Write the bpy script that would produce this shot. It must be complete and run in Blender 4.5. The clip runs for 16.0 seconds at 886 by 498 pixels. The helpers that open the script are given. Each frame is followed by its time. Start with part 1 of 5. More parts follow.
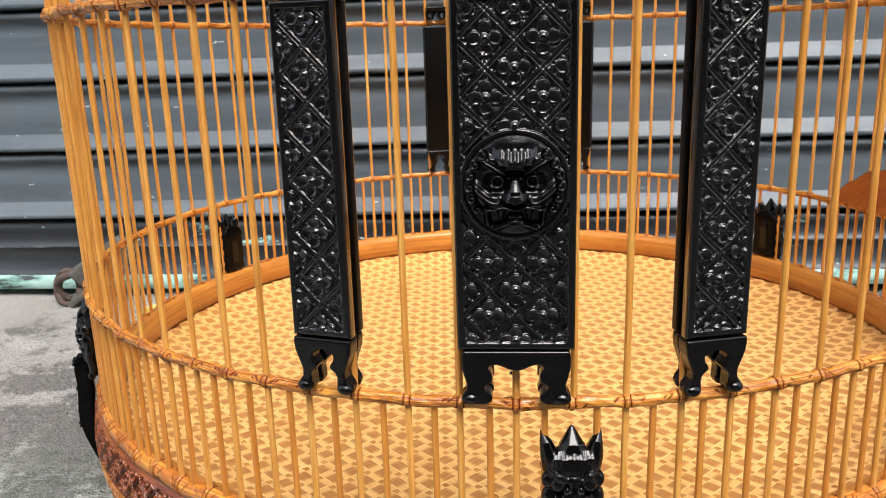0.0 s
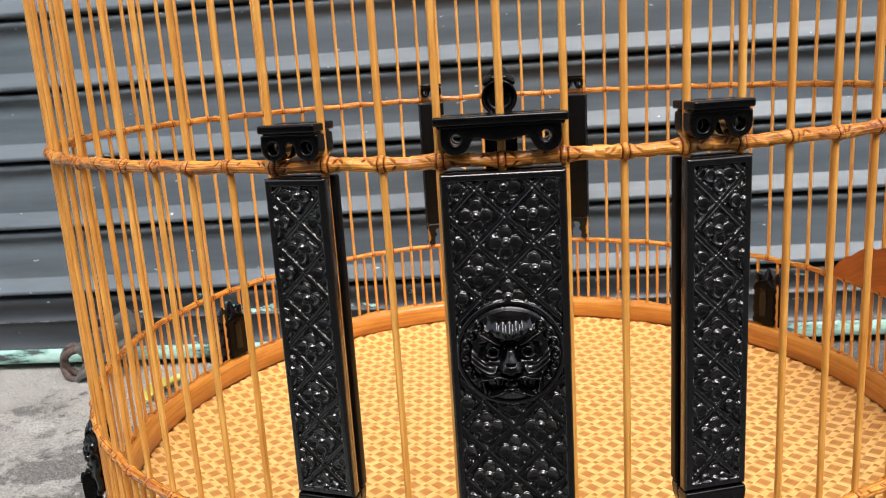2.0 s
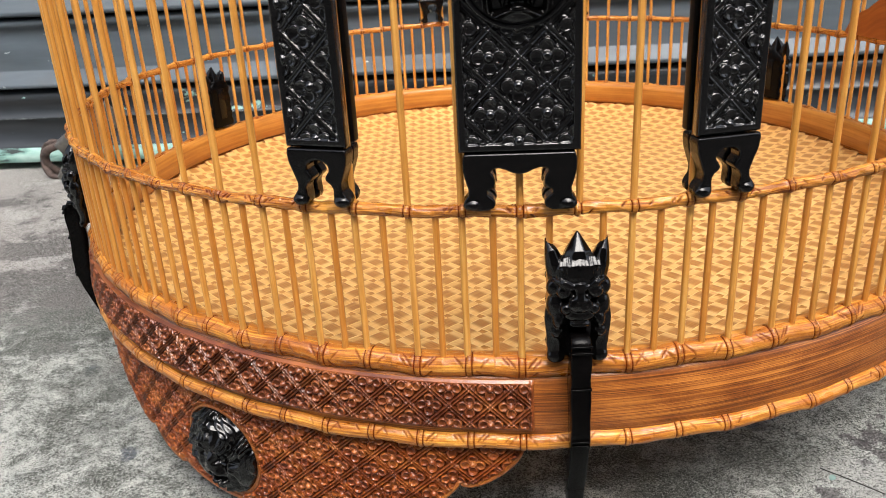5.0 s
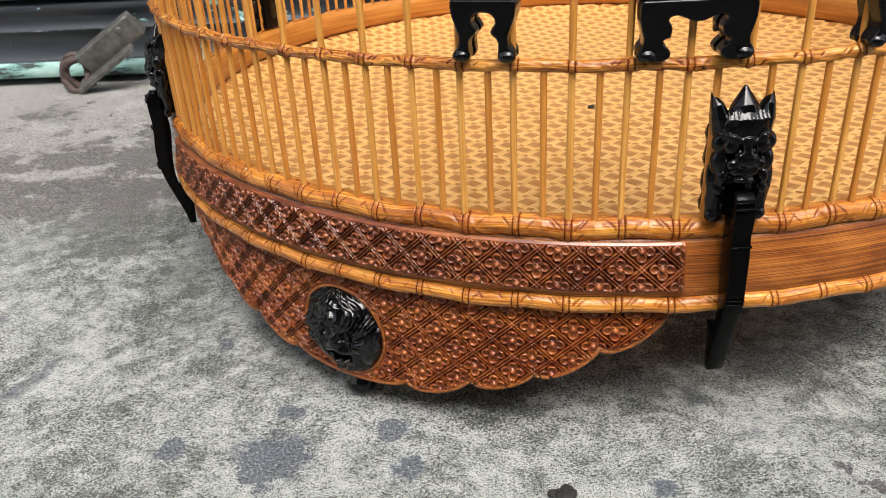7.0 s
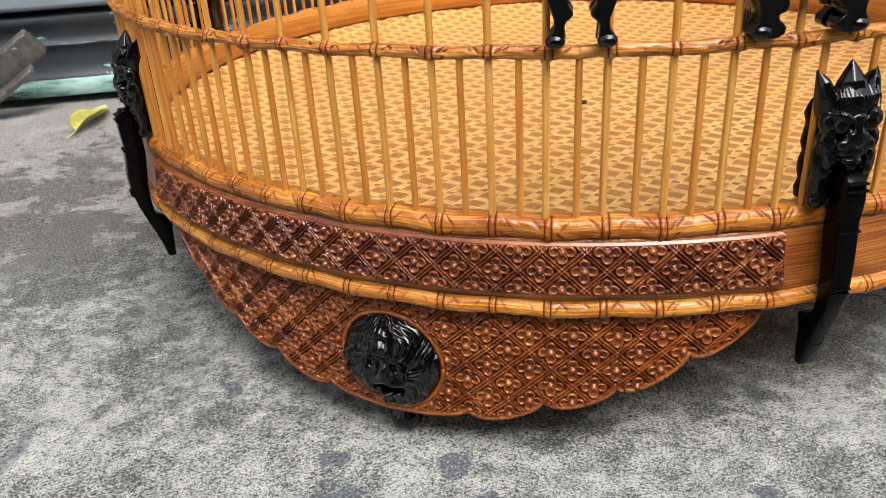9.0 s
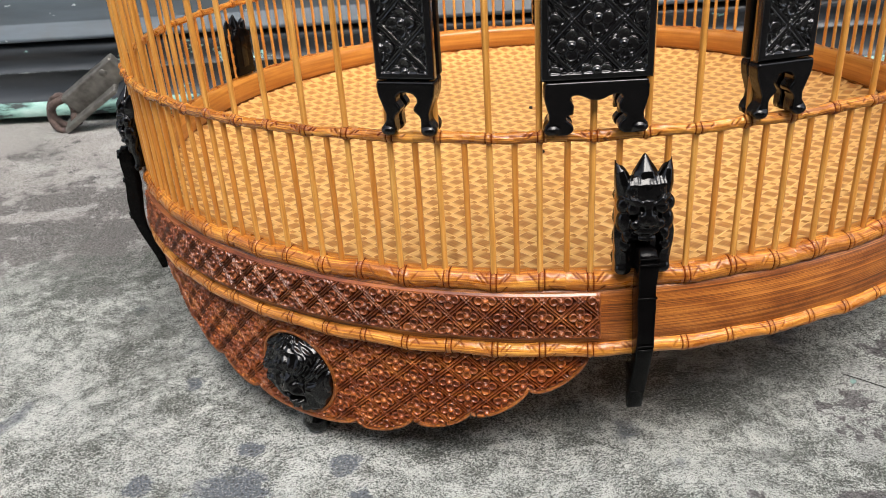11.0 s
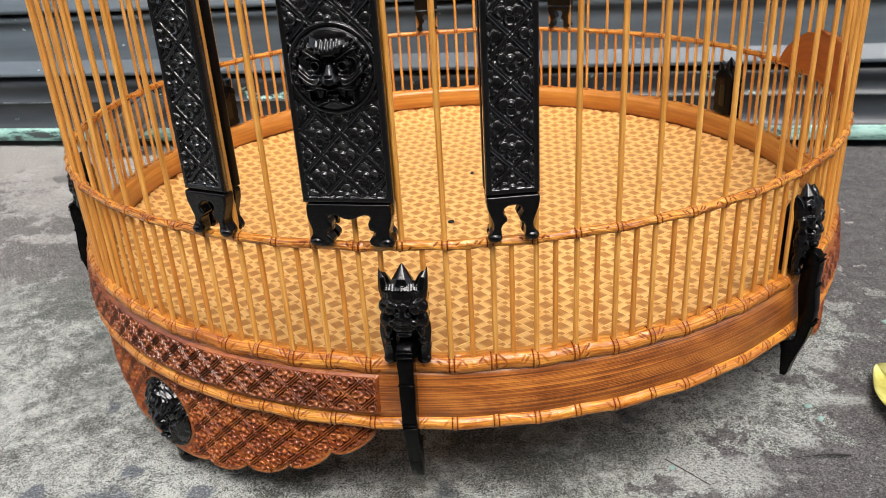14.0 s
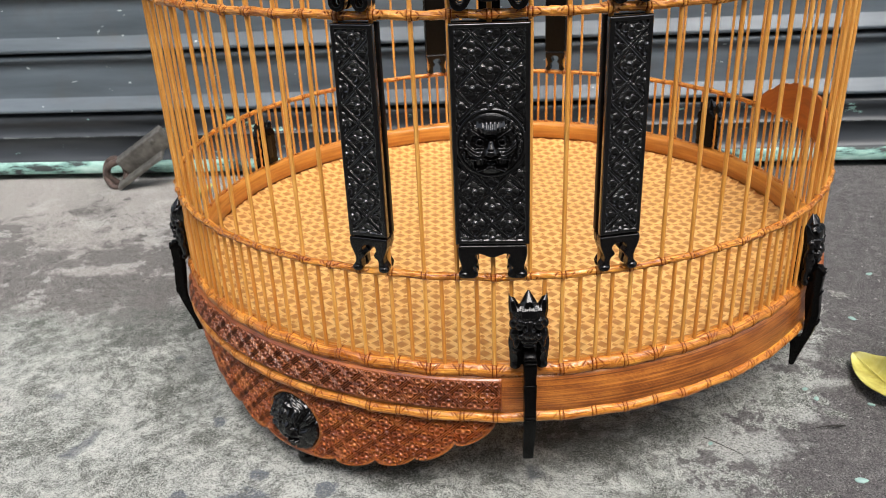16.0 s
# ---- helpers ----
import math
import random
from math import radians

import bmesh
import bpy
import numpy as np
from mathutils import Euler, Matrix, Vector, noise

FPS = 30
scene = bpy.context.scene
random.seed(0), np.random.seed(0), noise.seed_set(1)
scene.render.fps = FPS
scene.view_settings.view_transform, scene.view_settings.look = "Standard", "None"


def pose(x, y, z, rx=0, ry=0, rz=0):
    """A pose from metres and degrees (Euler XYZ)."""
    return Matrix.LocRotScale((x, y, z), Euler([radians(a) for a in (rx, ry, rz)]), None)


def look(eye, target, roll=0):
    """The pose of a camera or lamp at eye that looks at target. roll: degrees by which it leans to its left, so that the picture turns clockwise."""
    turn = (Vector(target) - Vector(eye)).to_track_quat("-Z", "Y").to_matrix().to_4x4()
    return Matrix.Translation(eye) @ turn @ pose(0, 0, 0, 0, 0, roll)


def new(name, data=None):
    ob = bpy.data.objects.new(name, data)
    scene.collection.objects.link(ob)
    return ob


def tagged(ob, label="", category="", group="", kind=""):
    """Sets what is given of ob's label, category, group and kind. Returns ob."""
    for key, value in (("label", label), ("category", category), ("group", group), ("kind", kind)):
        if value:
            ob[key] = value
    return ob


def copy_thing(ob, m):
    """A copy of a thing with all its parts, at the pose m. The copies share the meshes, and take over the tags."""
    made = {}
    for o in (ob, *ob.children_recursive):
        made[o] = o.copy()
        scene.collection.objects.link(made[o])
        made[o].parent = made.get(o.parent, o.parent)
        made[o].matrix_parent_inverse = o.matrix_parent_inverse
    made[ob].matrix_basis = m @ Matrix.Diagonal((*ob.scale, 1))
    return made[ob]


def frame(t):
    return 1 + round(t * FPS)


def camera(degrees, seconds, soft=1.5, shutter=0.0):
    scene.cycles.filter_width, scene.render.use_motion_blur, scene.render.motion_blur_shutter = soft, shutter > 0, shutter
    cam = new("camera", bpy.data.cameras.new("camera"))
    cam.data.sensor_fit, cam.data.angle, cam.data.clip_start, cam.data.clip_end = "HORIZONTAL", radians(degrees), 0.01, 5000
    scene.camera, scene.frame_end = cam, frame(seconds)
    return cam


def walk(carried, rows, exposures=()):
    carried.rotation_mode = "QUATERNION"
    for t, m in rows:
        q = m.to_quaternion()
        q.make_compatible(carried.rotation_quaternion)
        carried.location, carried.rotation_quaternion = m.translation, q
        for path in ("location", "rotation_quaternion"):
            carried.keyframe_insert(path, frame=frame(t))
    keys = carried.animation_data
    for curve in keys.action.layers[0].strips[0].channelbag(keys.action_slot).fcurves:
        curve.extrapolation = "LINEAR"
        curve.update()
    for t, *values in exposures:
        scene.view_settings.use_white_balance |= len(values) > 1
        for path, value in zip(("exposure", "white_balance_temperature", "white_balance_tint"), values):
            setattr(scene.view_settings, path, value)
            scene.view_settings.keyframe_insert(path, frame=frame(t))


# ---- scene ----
cam = camera(58.17, 16.0, soft=0.9)
# seconds, eye x y z in metres, turn rx ry rz in degrees
ROWS = [
    (0, -0.0026, -0.4719, 0.2620, 75.49, 1.65, 4.28),
    (0.5, -0.0004, -0.4792, 0.2778, 75.28, 2.23, 4.24),
    (1, 0.0006, -0.4780, 0.2842, 75.69, 2.77, 4.39),
    (1.5, 0.0019, -0.4761, 0.2880, 76.47, 3.23, 4.33),
    (2, 0.0011, -0.4664, 0.3053, 77.12, 3.54, 4.09),
    (2.5, -0.0005, -0.4675, 0.3078, 77.18, 3.82, 3.86),
    (3, -0.0014, -0.4718, 0.2931, 76.58, 3.85, 3.69),
    (3.5, -0.0017, -0.4696, 0.2875, 75.30, 3.77, 3.62),
    (4, -0.0029, -0.4686, 0.2795, 73.19, 3.60, 3.60),
    (4.5, -0.0046, -0.4666, 0.2660, 70.44, 3.28, 3.57),
    (5, -0.0055, -0.4692, 0.2350, 67.26, 2.91, 3.44),
    (5.2, -0.0049, -0.4767, 0.2232, 65.99, 2.77, 3.40),
    (7.3, -0.0685, -0.4792, 0.2145, 62.10, 2.92, 0.64),
    (7.5, -0.0653, -0.4787, 0.2167, 61.72, 3.02, -0.53),
    (8, -0.0627, -0.4633, 0.2016, 61.50, 3.44, -3.69),
    (8.5, -0.1048, -0.4443, 0.1931, 61.67, 3.90, -6.66),
    (8.7, -0.1282, -0.4455, 0.1977, 62.45, 3.18, -7.99),
    (10.8, -0.0724, -0.4907, 0.2283, 63.89, 3.35, -0.49),
    (11, -0.0404, -0.4957, 0.2368, 63.79, 3.47, 1.15),
    (11.5, 0.0175, -0.4944, 0.2462, 63.56, 3.75, 4.63),
    (12, 0.0369, -0.4994, 0.2535, 63.22, 4.23, 7.24),
    (12.5, 0.0565, -0.5070, 0.2634, 63.37, 4.39, 8.73),
    (13, 0.0810, -0.5119, 0.2717, 63.80, 4.18, 9.67),
    (13.5, 0.0982, -0.5119, 0.2809, 64.41, 3.62, 9.99),
    (14, 0.0907, -0.5128, 0.2810, 64.87, 3.18, 9.91),
    (14.5, 0.0908, -0.5152, 0.2848, 65.01, 2.87, 8.85),
    (15, 0.0680, -0.5333, 0.2961, 65.00, 2.74, 7.09),
    (15.5, 0.0338, -0.5627, 0.3177, 65.01, 2.56, 5.20),
    (16, 0.0046, -0.5955, 0.3319, 65.18, 2.29, 3.61),
]
# a phone's small lens, focused on the front of the cage
cam.data.dof.use_dof, cam.data.dof.focus_distance, cam.data.dof.aperture_fstop = True, 0.32, 38.0
walk(cam, [(t, pose(x, y, z, rx, ry, rz)) for t, x, y, z, rx, ry, rz in ROWS], [(0.0, 1.35), (3.5, 1.30), (5.0, 1.25), (7.5, 1.16), (16.0, 1.16)])

# ---- light ----
SUN_UP, SUN_ROUND = 58.0, 163.0
world = bpy.data.worlds.new("sky")
scene.world = world
world.use_nodes = True
wn, wl = world.node_tree.nodes, world.node_tree.links
sky = wn.new("ShaderNodeTexSky")
sky.sky_type, sky.sun_disc = "NISHITA", False
sky.sun_elevation, sky.sun_rotation = radians(SUN_UP), radians(SUN_ROUND)
sky.air_density, sky.dust_density = 1.0, 4.0
haze = wn.new("ShaderNodeHueSaturation")
haze.inputs["Saturation"].default_value = 0.55
wl.new(sky.outputs[0], haze.inputs["Color"])
wl.new(haze.outputs[0], wn["Background"].inputs["Color"])
wn["Background"].inputs["Strength"].default_value = 0.15
sun = new("sun", bpy.data.lights.new("sun", "SUN"))
sun.data.energy, sun.data.angle, sun.data.color = 1.2, radians(35), (1.0, 0.98, 0.95)
az = radians(SUN_ROUND)
sun.matrix_world = look(Vector((math.sin(az) * math.cos(radians(SUN_UP)), math.cos(az) * math.cos(radians(SUN_UP)), math.sin(radians(SUN_UP)))) * 5, (0, 0, 0))


# ---- materials ----
class Nodes:
    """A short way to write node trees."""

    def __init__(self, name):
        self.m = bpy.data.materials.new(name)
        self.m.use_nodes = True
        self.t = self.m.node_tree
        self.bsdf = self.t.nodes["Principled BSDF"]

    def put(self, socket, value):
        if isinstance(value, bpy.types.NodeSocket):
            self.t.links.new(value, socket)
        elif isinstance(value, (tuple, list)) and socket.type == "RGBA" and len(value) == 3:
            socket.default_value = (*value, 1)
        else:
            socket.default_value = value

    def node(self, kind, out=0, props=None, **ins):
        n = self.t.nodes.new("ShaderNode" + kind)
        if props:
            n.operation = props["operation"]
            if "use_clamp" in props:
                n.use_clamp = props["use_clamp"]
        for k, v in ins.items():
            key = k.replace("_", " ")
            self.put(n.inputs[int(k[1:])] if k[0] == "i" and k[1:].isdigit() else n.inputs[key], v)
        return n.outputs[out]

    def noise(self, vec, scale, detail=4.0, rough=0.55, distort=0.0):
        return self.node("TexNoise", Vector=vec, Scale=scale, Detail=detail, Roughness=rough, Distortion=distort)

    def ramp(self, fac, *stops):
        n = self.t.nodes.new("ShaderNodeValToRGB")
        el = n.color_ramp.elements
        while len(el) < len(stops):
            el.new(0.5)
        for e, (p, c) in zip(el, stops):
            e.position, e.color = p, (*c, 1) if isinstance(c, tuple) else (c, c, c, 1)
        self.put(n.inputs[0], fac)
        return n.outputs[0]

    def math(self, op, a, b=0.0, clamp=False):
        return self.node("Math", props={"operation": op, "use_clamp": clamp}, i0=a, i1=b)

    def mix(self, fac, a, b, mode="MIX"):
        n = self.t.nodes.new("ShaderNodeMix")
        n.data_type, n.blend_type = "RGBA", mode
        self.put(n.inputs[0], fac), self.put(n.inputs[6], a), self.put(n.inputs[7], b)
        return n.outputs[2]

    def stretch(self, vec, scale, shift=None):
        n = self.t.nodes.new("ShaderNodeMapping")
        self.put(n.inputs["Vector"], vec)
        n.inputs["Scale"].default_value = scale
        if shift is not None:
            self.put(n.inputs["Location"], shift)
        return n.outputs[0]

    def coords(self, kind="Object"):
        n = self.t.nodes.new("ShaderNodeTexCoord")
        return n.outputs[kind]

    def attr(self, name, out="Fac"):
        n = self.t.nodes.new("ShaderNodeAttribute")
        n.attribute_name = name
        return n.outputs[out]

    def chance(self):
        return self.t.nodes.new("ShaderNodeObjectInfo").outputs["Random"]

    def bump(self, height, strength, distance):
        return self.node("Bump", Height=height, Strength=strength, Distance=distance)

    def done(self, color, rough, normal=None, metal=0.0, coat=0.0, coat_rough=0.1, spec=0.5):
        b = self.bsdf.inputs
        self.put(b["Base Color"], color), self.put(b["Roughness"], rough), self.put(b["Metallic"], metal)
        self.put(b["Coat Weight"], coat), self.put(b["Coat Roughness"], coat_rough), self.put(b["Specular IOR Level"], spec)
        if normal is not None:
            self.put(b["Normal"], normal)
        return self.m


def bamboo(name, dark, mid, light, along=(900, 900, 25), vector="Object", darkening=None, rough=0.34, coat=0.12, bump=0.2, lot=0.0, spread=0.135):
    """Lacquered bamboo: fine fibres along one axis, blotches, and a darker tone where the mesh values ask for it."""
    n = Nodes(name)
    base = n.attr("grain", "Vector") if vector == "grain" else n.coords(vector)
    turn = n.chance()
    shift = n.node("CombineXYZ", X=turn, Y=n.math("MULTIPLY", turn, 3.7), Z=n.math("MULTIPLY", turn, 1.9))
    fibre = n.noise(n.stretch(base, along, shift), 1.0, 5.0, 0.65)
    blotch = n.noise(n.stretch(base, (60, 60, 60) if vector == "Object" else (45, 120, 45), shift), 1.0, 3.0)
    grade = n.math("ADD", n.math("MULTIPLY", fibre, 0.72), n.math("MULTIPLY", blotch, 0.28))
    grade = n.math("ADD", grade, n.math("MULTIPLY", n.math("SUBTRACT", turn, 0.5), lot))
    color = n.ramp(grade, (0.5 - spread, dark), (0.5, mid), (0.5 + spread, light))
    if darkening is not None:
        color = n.mix(n.math("MULTIPLY", n.attr("darkening"), 0.92, True), color, darkening)
    rug = n.math("ADD", rough - 0.08, n.math("MULTIPLY", blotch, 0.2))
    if darkening is not None:
        dull = n.math("SUBTRACT", 1.0, n.math("MULTIPLY", n.attr("darkening"), 0.9), True)
        rug = n.math("ADD", rug, n.math("MULTIPLY", n.attr("darkening"), 0.15))
        return n.done(color, rug, n.bump(fibre, bump, 0.0004), coat=n.math("MULTIPLY", dull, coat), coat_rough=0.12, spec=n.math("MULTIPLY", dull, 0.5))
    return n.done(color, rug, n.bump(fibre, bump, 0.0004), coat=coat, coat_rough=0.12)


BAR = bamboo("honey_bamboo_bar", (0.46, 0.180, 0.027), (0.63, 0.282, 0.052), (0.77, 0.415, 0.104), lot=0.05, spread=0.16)
BAR_LOW = bamboo("honey_bamboo_low_bar", (0.44, 0.155, 0.020), (0.56, 0.212, 0.031), (0.67, 0.295, 0.055), lot=0.05, spread=0.16)
RING = bamboo("amber_bamboo_ring", (0.22, 0.050, 0.005), (0.45, 0.145, 0.016), (0.72, 0.32, 0.048), along=(50, 1800, 60), vector="grain", rough=0.28, coat=0.24, bump=0.5, spread=0.12, darkening=(0.095, 0.0085, 0.0010))
PALE_RING = bamboo("pale_amber_bamboo_ring", (0.28, 0.070, 0.008), (0.54, 0.185, 0.021), (0.80, 0.38, 0.064), along=(50, 1800, 60), vector="grain", rough=0.28, coat=0.24, bump=0.5, spread=0.12, darkening=(0.095, 0.0085, 0.0010))
THIN_RING = bamboo("orange_bamboo_ring", (0.25, 0.062, 0.007), (0.50, 0.175, 0.020), (0.76, 0.35, 0.056), along=(60, 2400, 60), vector="grain", rough=0.26, coat=0.32, bump=0.6, spread=0.09, darkening=(0.095, 0.0085, 0.0010))
BAND = bamboo("brown_bamboo_band", (0.075, 0.016, 0.003), (0.27, 0.076, 0.011), (0.58, 0.215, 0.038), along=(7, 2600, 7), vector="grain", darkening=(0.07, 0.02, 0.006), rough=0.30, coat=0.25, bump=0.35, spread=0.11)
BEAD = bamboo("brown_beading", (0.17, 0.045, 0.006), (0.30, 0.085, 0.012), (0.42, 0.14, 0.022), rough=0.36)
RIM = bamboo("amber_wood_rim", (0.35, 0.122, 0.017), (0.48, 0.186, 0.028), (0.60, 0.262, 0.048), along=(12, 420, 12), vector="grain", rough=0.35)
GUARD = bamboo("orange_brown_guard_wood", (0.27, 0.066, 0.007), (0.36, 0.094, 0.010), (0.43, 0.128, 0.016), along=(15, 240, 15), vector="grain", darkening=(0.10, 0.02, 0.004), rough=0.45, coat=0.05, bump=0.1)
CARVED = bamboo("red_brown_carved_wood", (0.16, 0.027, 0.004), (0.33, 0.072, 0.011), (0.52, 0.160, 0.026), along=(60, 300, 60), vector="grain", darkening=(0.030, 0.0050, 0.0015), rough=0.28, coat=0.28, bump=0.1)
# the skirt's carved wood again, in a tone about a quarter darker
CARVED_BAND = bamboo("darker_carved_wood", (0.11, 0.021, 0.005), (0.23, 0.054, 0.012), (0.40, 0.120, 0.026), along=(60, 300, 60), vector="grain", darkening=(0.024, 0.0044, 0.0015), rough=0.28, coat=0.28, bump=0.1)


def black(name, rough=0.11, bump=0.08, scale=260.0, spec=0.30):
    n = Nodes(name)
    v = n.coords()
    fine = n.noise(v, scale * 6, 4.0)
    wide = n.noise(v, scale, 3.0)
    color = n.ramp(wide, (0.35, (0.0010, 0.0009, 0.0009)), (0.7, (0.0032, 0.0027, 0.0026)))
    rug = n.math("ADD", rough - 0.06, n.math("MULTIPLY", wide, 0.12))
    return n.done(color, rug, n.bump(fine, bump, 0.0003), spec=spec)


BLACK = black("black_lacquer", 0.11, 0.10, 260.0, 0.28)
BLACK_CARVED = black("black_lacquer_carved", 0.11, 0.24, 300.0, 0.80)
BLACK_MATT = black("black_lacquer_worn", 0.15, 0.22, 300.0, 0.45)
BLACK_MASK = black("black_lacquer_mask", 0.22, 0.06, 300.0, 0.50)
BLACK_HEAD = black("black_lacquer_head", 0.09, 0.08, 300.0, 0.40)
BLACK_ROUND = black("black_lacquer_medallion", 0.14, 0.10, 300.0, 0.45)
BLACK_BACK = black("black_lacquer_unpolished", 0.38, 0.15, 300.0, 0.14)
BLACK_BAR = black("black_lacquer_lever", 0.12, 0.15, 300.0, 0.09)


def woven():
    n = Nodes("woven_bamboo_strip")
    v = n.attr("grain", "Vector")
    fibre = n.noise(n.stretch(v, (50, 1400, 50)), 1.0, 4.0)
    isle = n.t.nodes.new("ShaderNodeNewGeometry").outputs["Random Per Island"]
    grade = n.math("ADD", n.math("MULTIPLY", fibre, 0.7), n.math("MULTIPLY", n.math("ADD", isle, n.chance()), 0.15))
    color = n.ramp(grade, (0.3, (0.66, 0.342, 0.094)), (0.5, (0.78, 0.454, 0.152)), (0.72, (0.85, 0.552, 0.222)))
    color = n.mix(n.math("MULTIPLY", n.attr("darkening"), 0.95, True), color, n.ramp(fibre, (0.3, (0.36, 0.138, 0.027)), (0.7, (0.50, 0.212, 0.046))))
    # the cut edges of the strips are paler
    color = n.mix(n.math("MULTIPLY", n.attr("edge"), 0.6, True), color, (0.90, 0.615, 0.255))
    return n.done(color, 0.42, n.bump(fibre, 0.2, 0.0003), coat=0.2, coat_rough=0.2)


WEAVE = woven()
WEAVE_BED = bamboo("brown_bamboo_under", (0.42, 0.160, 0.028), (0.54, 0.228, 0.045), (0.62, 0.280, 0.062), along=(300, 300, 300))


def concrete():
    n = Nodes("stained_concrete")
    v = n.coords()
    warp = n.mix(0.014, v, n.node("TexNoise", out=1, Vector=v, Scale=11.0, Detail=4.0), "LINEAR_LIGHT")
    mid = n.noise(warp, 20.0, 9.0, 0.68)
    small = n.noise(warp, 110.0, 5.0, 0.7)
    speck = n.noise(v, 800.0, 3.0, 0.75)
    grit = n.noise(v, 1850.0, 2.0, 0.65)
    split = n.t.nodes.new("ShaderNodeSeparateXYZ")
    n.put(split.inputs[0], v)
    # lime-washed in the middle, bare dark aggregate along one side, pinkish screed by the shutter
    line = n.math("SUBTRACT", split.outputs[0], n.math("MULTIPLY", split.outputs[1], 0.7))
    line = n.math("MAXIMUM", line, n.math("ADD", split.outputs[0], 0.03))
    ragged = n.math("ADD", n.math("MULTIPLY", n.math("SUBTRACT", mid, 0.5), 3.0), n.math("MULTIPLY", n.math("SUBTRACT", small, 0.5), 1.4))
    bare = n.ramp(n.math("ADD", n.math("MULTIPLY", n.math("SUBTRACT", line, 0.285), 7.0), ragged), (0.0, 0.0), (0.10, 1.0))
    back = n.ramp(n.math("ADD", n.math("MULTIPLY", n.math("ADD", split.outputs[1], 0.035), 9.0), ragged), (0.0, 0.0), (0.5, 1.0))
    grain = n.math("ADD", n.math("MULTIPLY", speck, 0.5), n.math("MULTIPLY", grit, 0.5))
    cover = n.math("ADD", n.math("MULTIPLY", mid, 0.50), n.math("ADD", n.math("MULTIPLY", grain, 0.85), n.math("MULTIPLY", small, 0.36)))
    ground = n.ramp(grain, (0.38, (0.042, 0.046, 0.040)), (0.50, (0.115, 0.124, 0.108)), (0.62, (0.29, 0.305, 0.27)))
    lime = n.ramp(n.math("ADD", n.math("MULTIPLY", small, 0.3), n.math("MULTIPLY", grit, 0.7)), (0.39, (0.19, 0.203, 0.186)), (0.59, (0.68, 0.70, 0.655)))
    color = n.mix(n.ramp(cover, (0.800, 0.0), (0.890, 1.0)), ground, lime)
    flake = n.ramp(n.noise(warp, 19.0, 3.0, 0.45), (0.645, 0.0), (0.69, 1.0))
    # larger worn patches where the wash has come away
    edge = n.math("ADD", n.math("MULTIPLY", n.math("SUBTRACT", n.noise(v, 120.0, 6.0, 0.7), 0.5), 2.6), n.math("MULTIPLY", n.math("SUBTRACT", grain, 0.5), 1.5))
    for x, y, r in ((-0.1507, -0.2400, 0.0150), (-0.1043, -0.2229, 0.0062), (-0.1919, -0.1568, 0.0050), (-0.1484, -0.2103, 0.0050), (-0.0946, -0.2452, 0.0060), (-0.0014, -0.2583, 0.0048), (-0.1939, -0.2320, 0.0055)):
        far = n.node("VectorMath", out=1, props={"operation": "DISTANCE"}, i0=v, i1=(x, y, 0.0))
        spot = n.math("SUBTRACT", n.math("SUBTRACT", 1.25, n.math("MULTIPLY", far, 1.0 / r)), edge)
        flake = n.math("MAXIMUM", flake, n.ramp(spot, (0.0, 0.0), (0.25, 1.0)))
    slate = n.ramp(speck, (0.3, (0.085, 0.098, 0.118)), (0.7, (0.165, 0.185, 0.21)))
    color = n.mix(n.math("MULTIPLY", flake, n.ramp(n.math("ADD", small, n.math("MULTIPLY", grain, 0.5)), (0.55, 0.25), (0.75, 0.95))), color, slate)
    def blot(spots, rough, deep):
        """Ragged patches at x, y with half-widths across and along."""
        out = 0.0
        for x, y, rx, ry in spots:
            off = n.node("VectorMath", props={"operation": "SUBTRACT"}, i0=v, i1=(x, y, 0.0))
            far = n.node("VectorMath", out=1, props={"operation": "LENGTH"}, i0=n.stretch(off, (1 / rx, 1 / ry, 0)))
            out = n.math("MAXIMUM", out, n.ramp(n.math("SUBTRACT", n.math("SUBTRACT", 1.25, far), rough), (0.0, 0.0), deep))
        return out

    torn = n.math("ADD", edge, n.math("MULTIPLY", ragged, 0.8))
    moss_shade_tone = n.ramp(grain, (0.35, (0.050, 0.055, 0.048)), (0.50, (0.085, 0.091, 0.080)), (0.65, (0.17, 0.18, 0.16)))
    moss_and_shade = blot(((-0.287, -0.047, 0.016, 0.018), (-0.309, -0.053, 0.007, 0.007), (-0.2615, -0.033, 0.010, 0.010), (-0.245, -0.121, 0.009, 0.010), (-0.226, -0.104, 0.010, 0.010)), edge, (0.5, 0.8))
    # dark stains on the left, with some of the cage's contact shade painted in
    moss_and_shade = n.math("MAXIMUM", moss_and_shade, blot(((-0.300, -0.010, 0.050, 0.050), (-0.236, -0.085, 0.028, 0.034), (-0.385, 0.120, 0.060, 0.030), (-0.214, -0.138, 0.020, 0.026)), torn, (0.9, 0.66)))
    # shade under the cage's front edge, painted into the concrete colour
    moss_and_shade = n.math("MAXIMUM", moss_and_shade, blot(((0.058, -0.180, 0.055, 0.030), (0.004, -0.196, 0.035, 0.020), (0.108, -0.160, 0.040, 0.026), (0.085, -0.226, 0.014, 0.008), (-0.060, -0.200, 0.030, 0.014)), torn, (0.9, 0.70)))
    color = n.mix(moss_and_shade, color, moss_shade_tone)
    screed = n.ramp(grain, (0.38, (0.17, 0.158, 0.146)), (0.60, (0.54, 0.512, 0.478)))
    patchy = n.math("ADD", n.math("MULTIPLY", n.noise(warp, 9.0, 4.0, 0.6), 0.4), n.math("MULTIPLY", n.noise(warp, 40.0, 9.0, 0.74), 0.6))
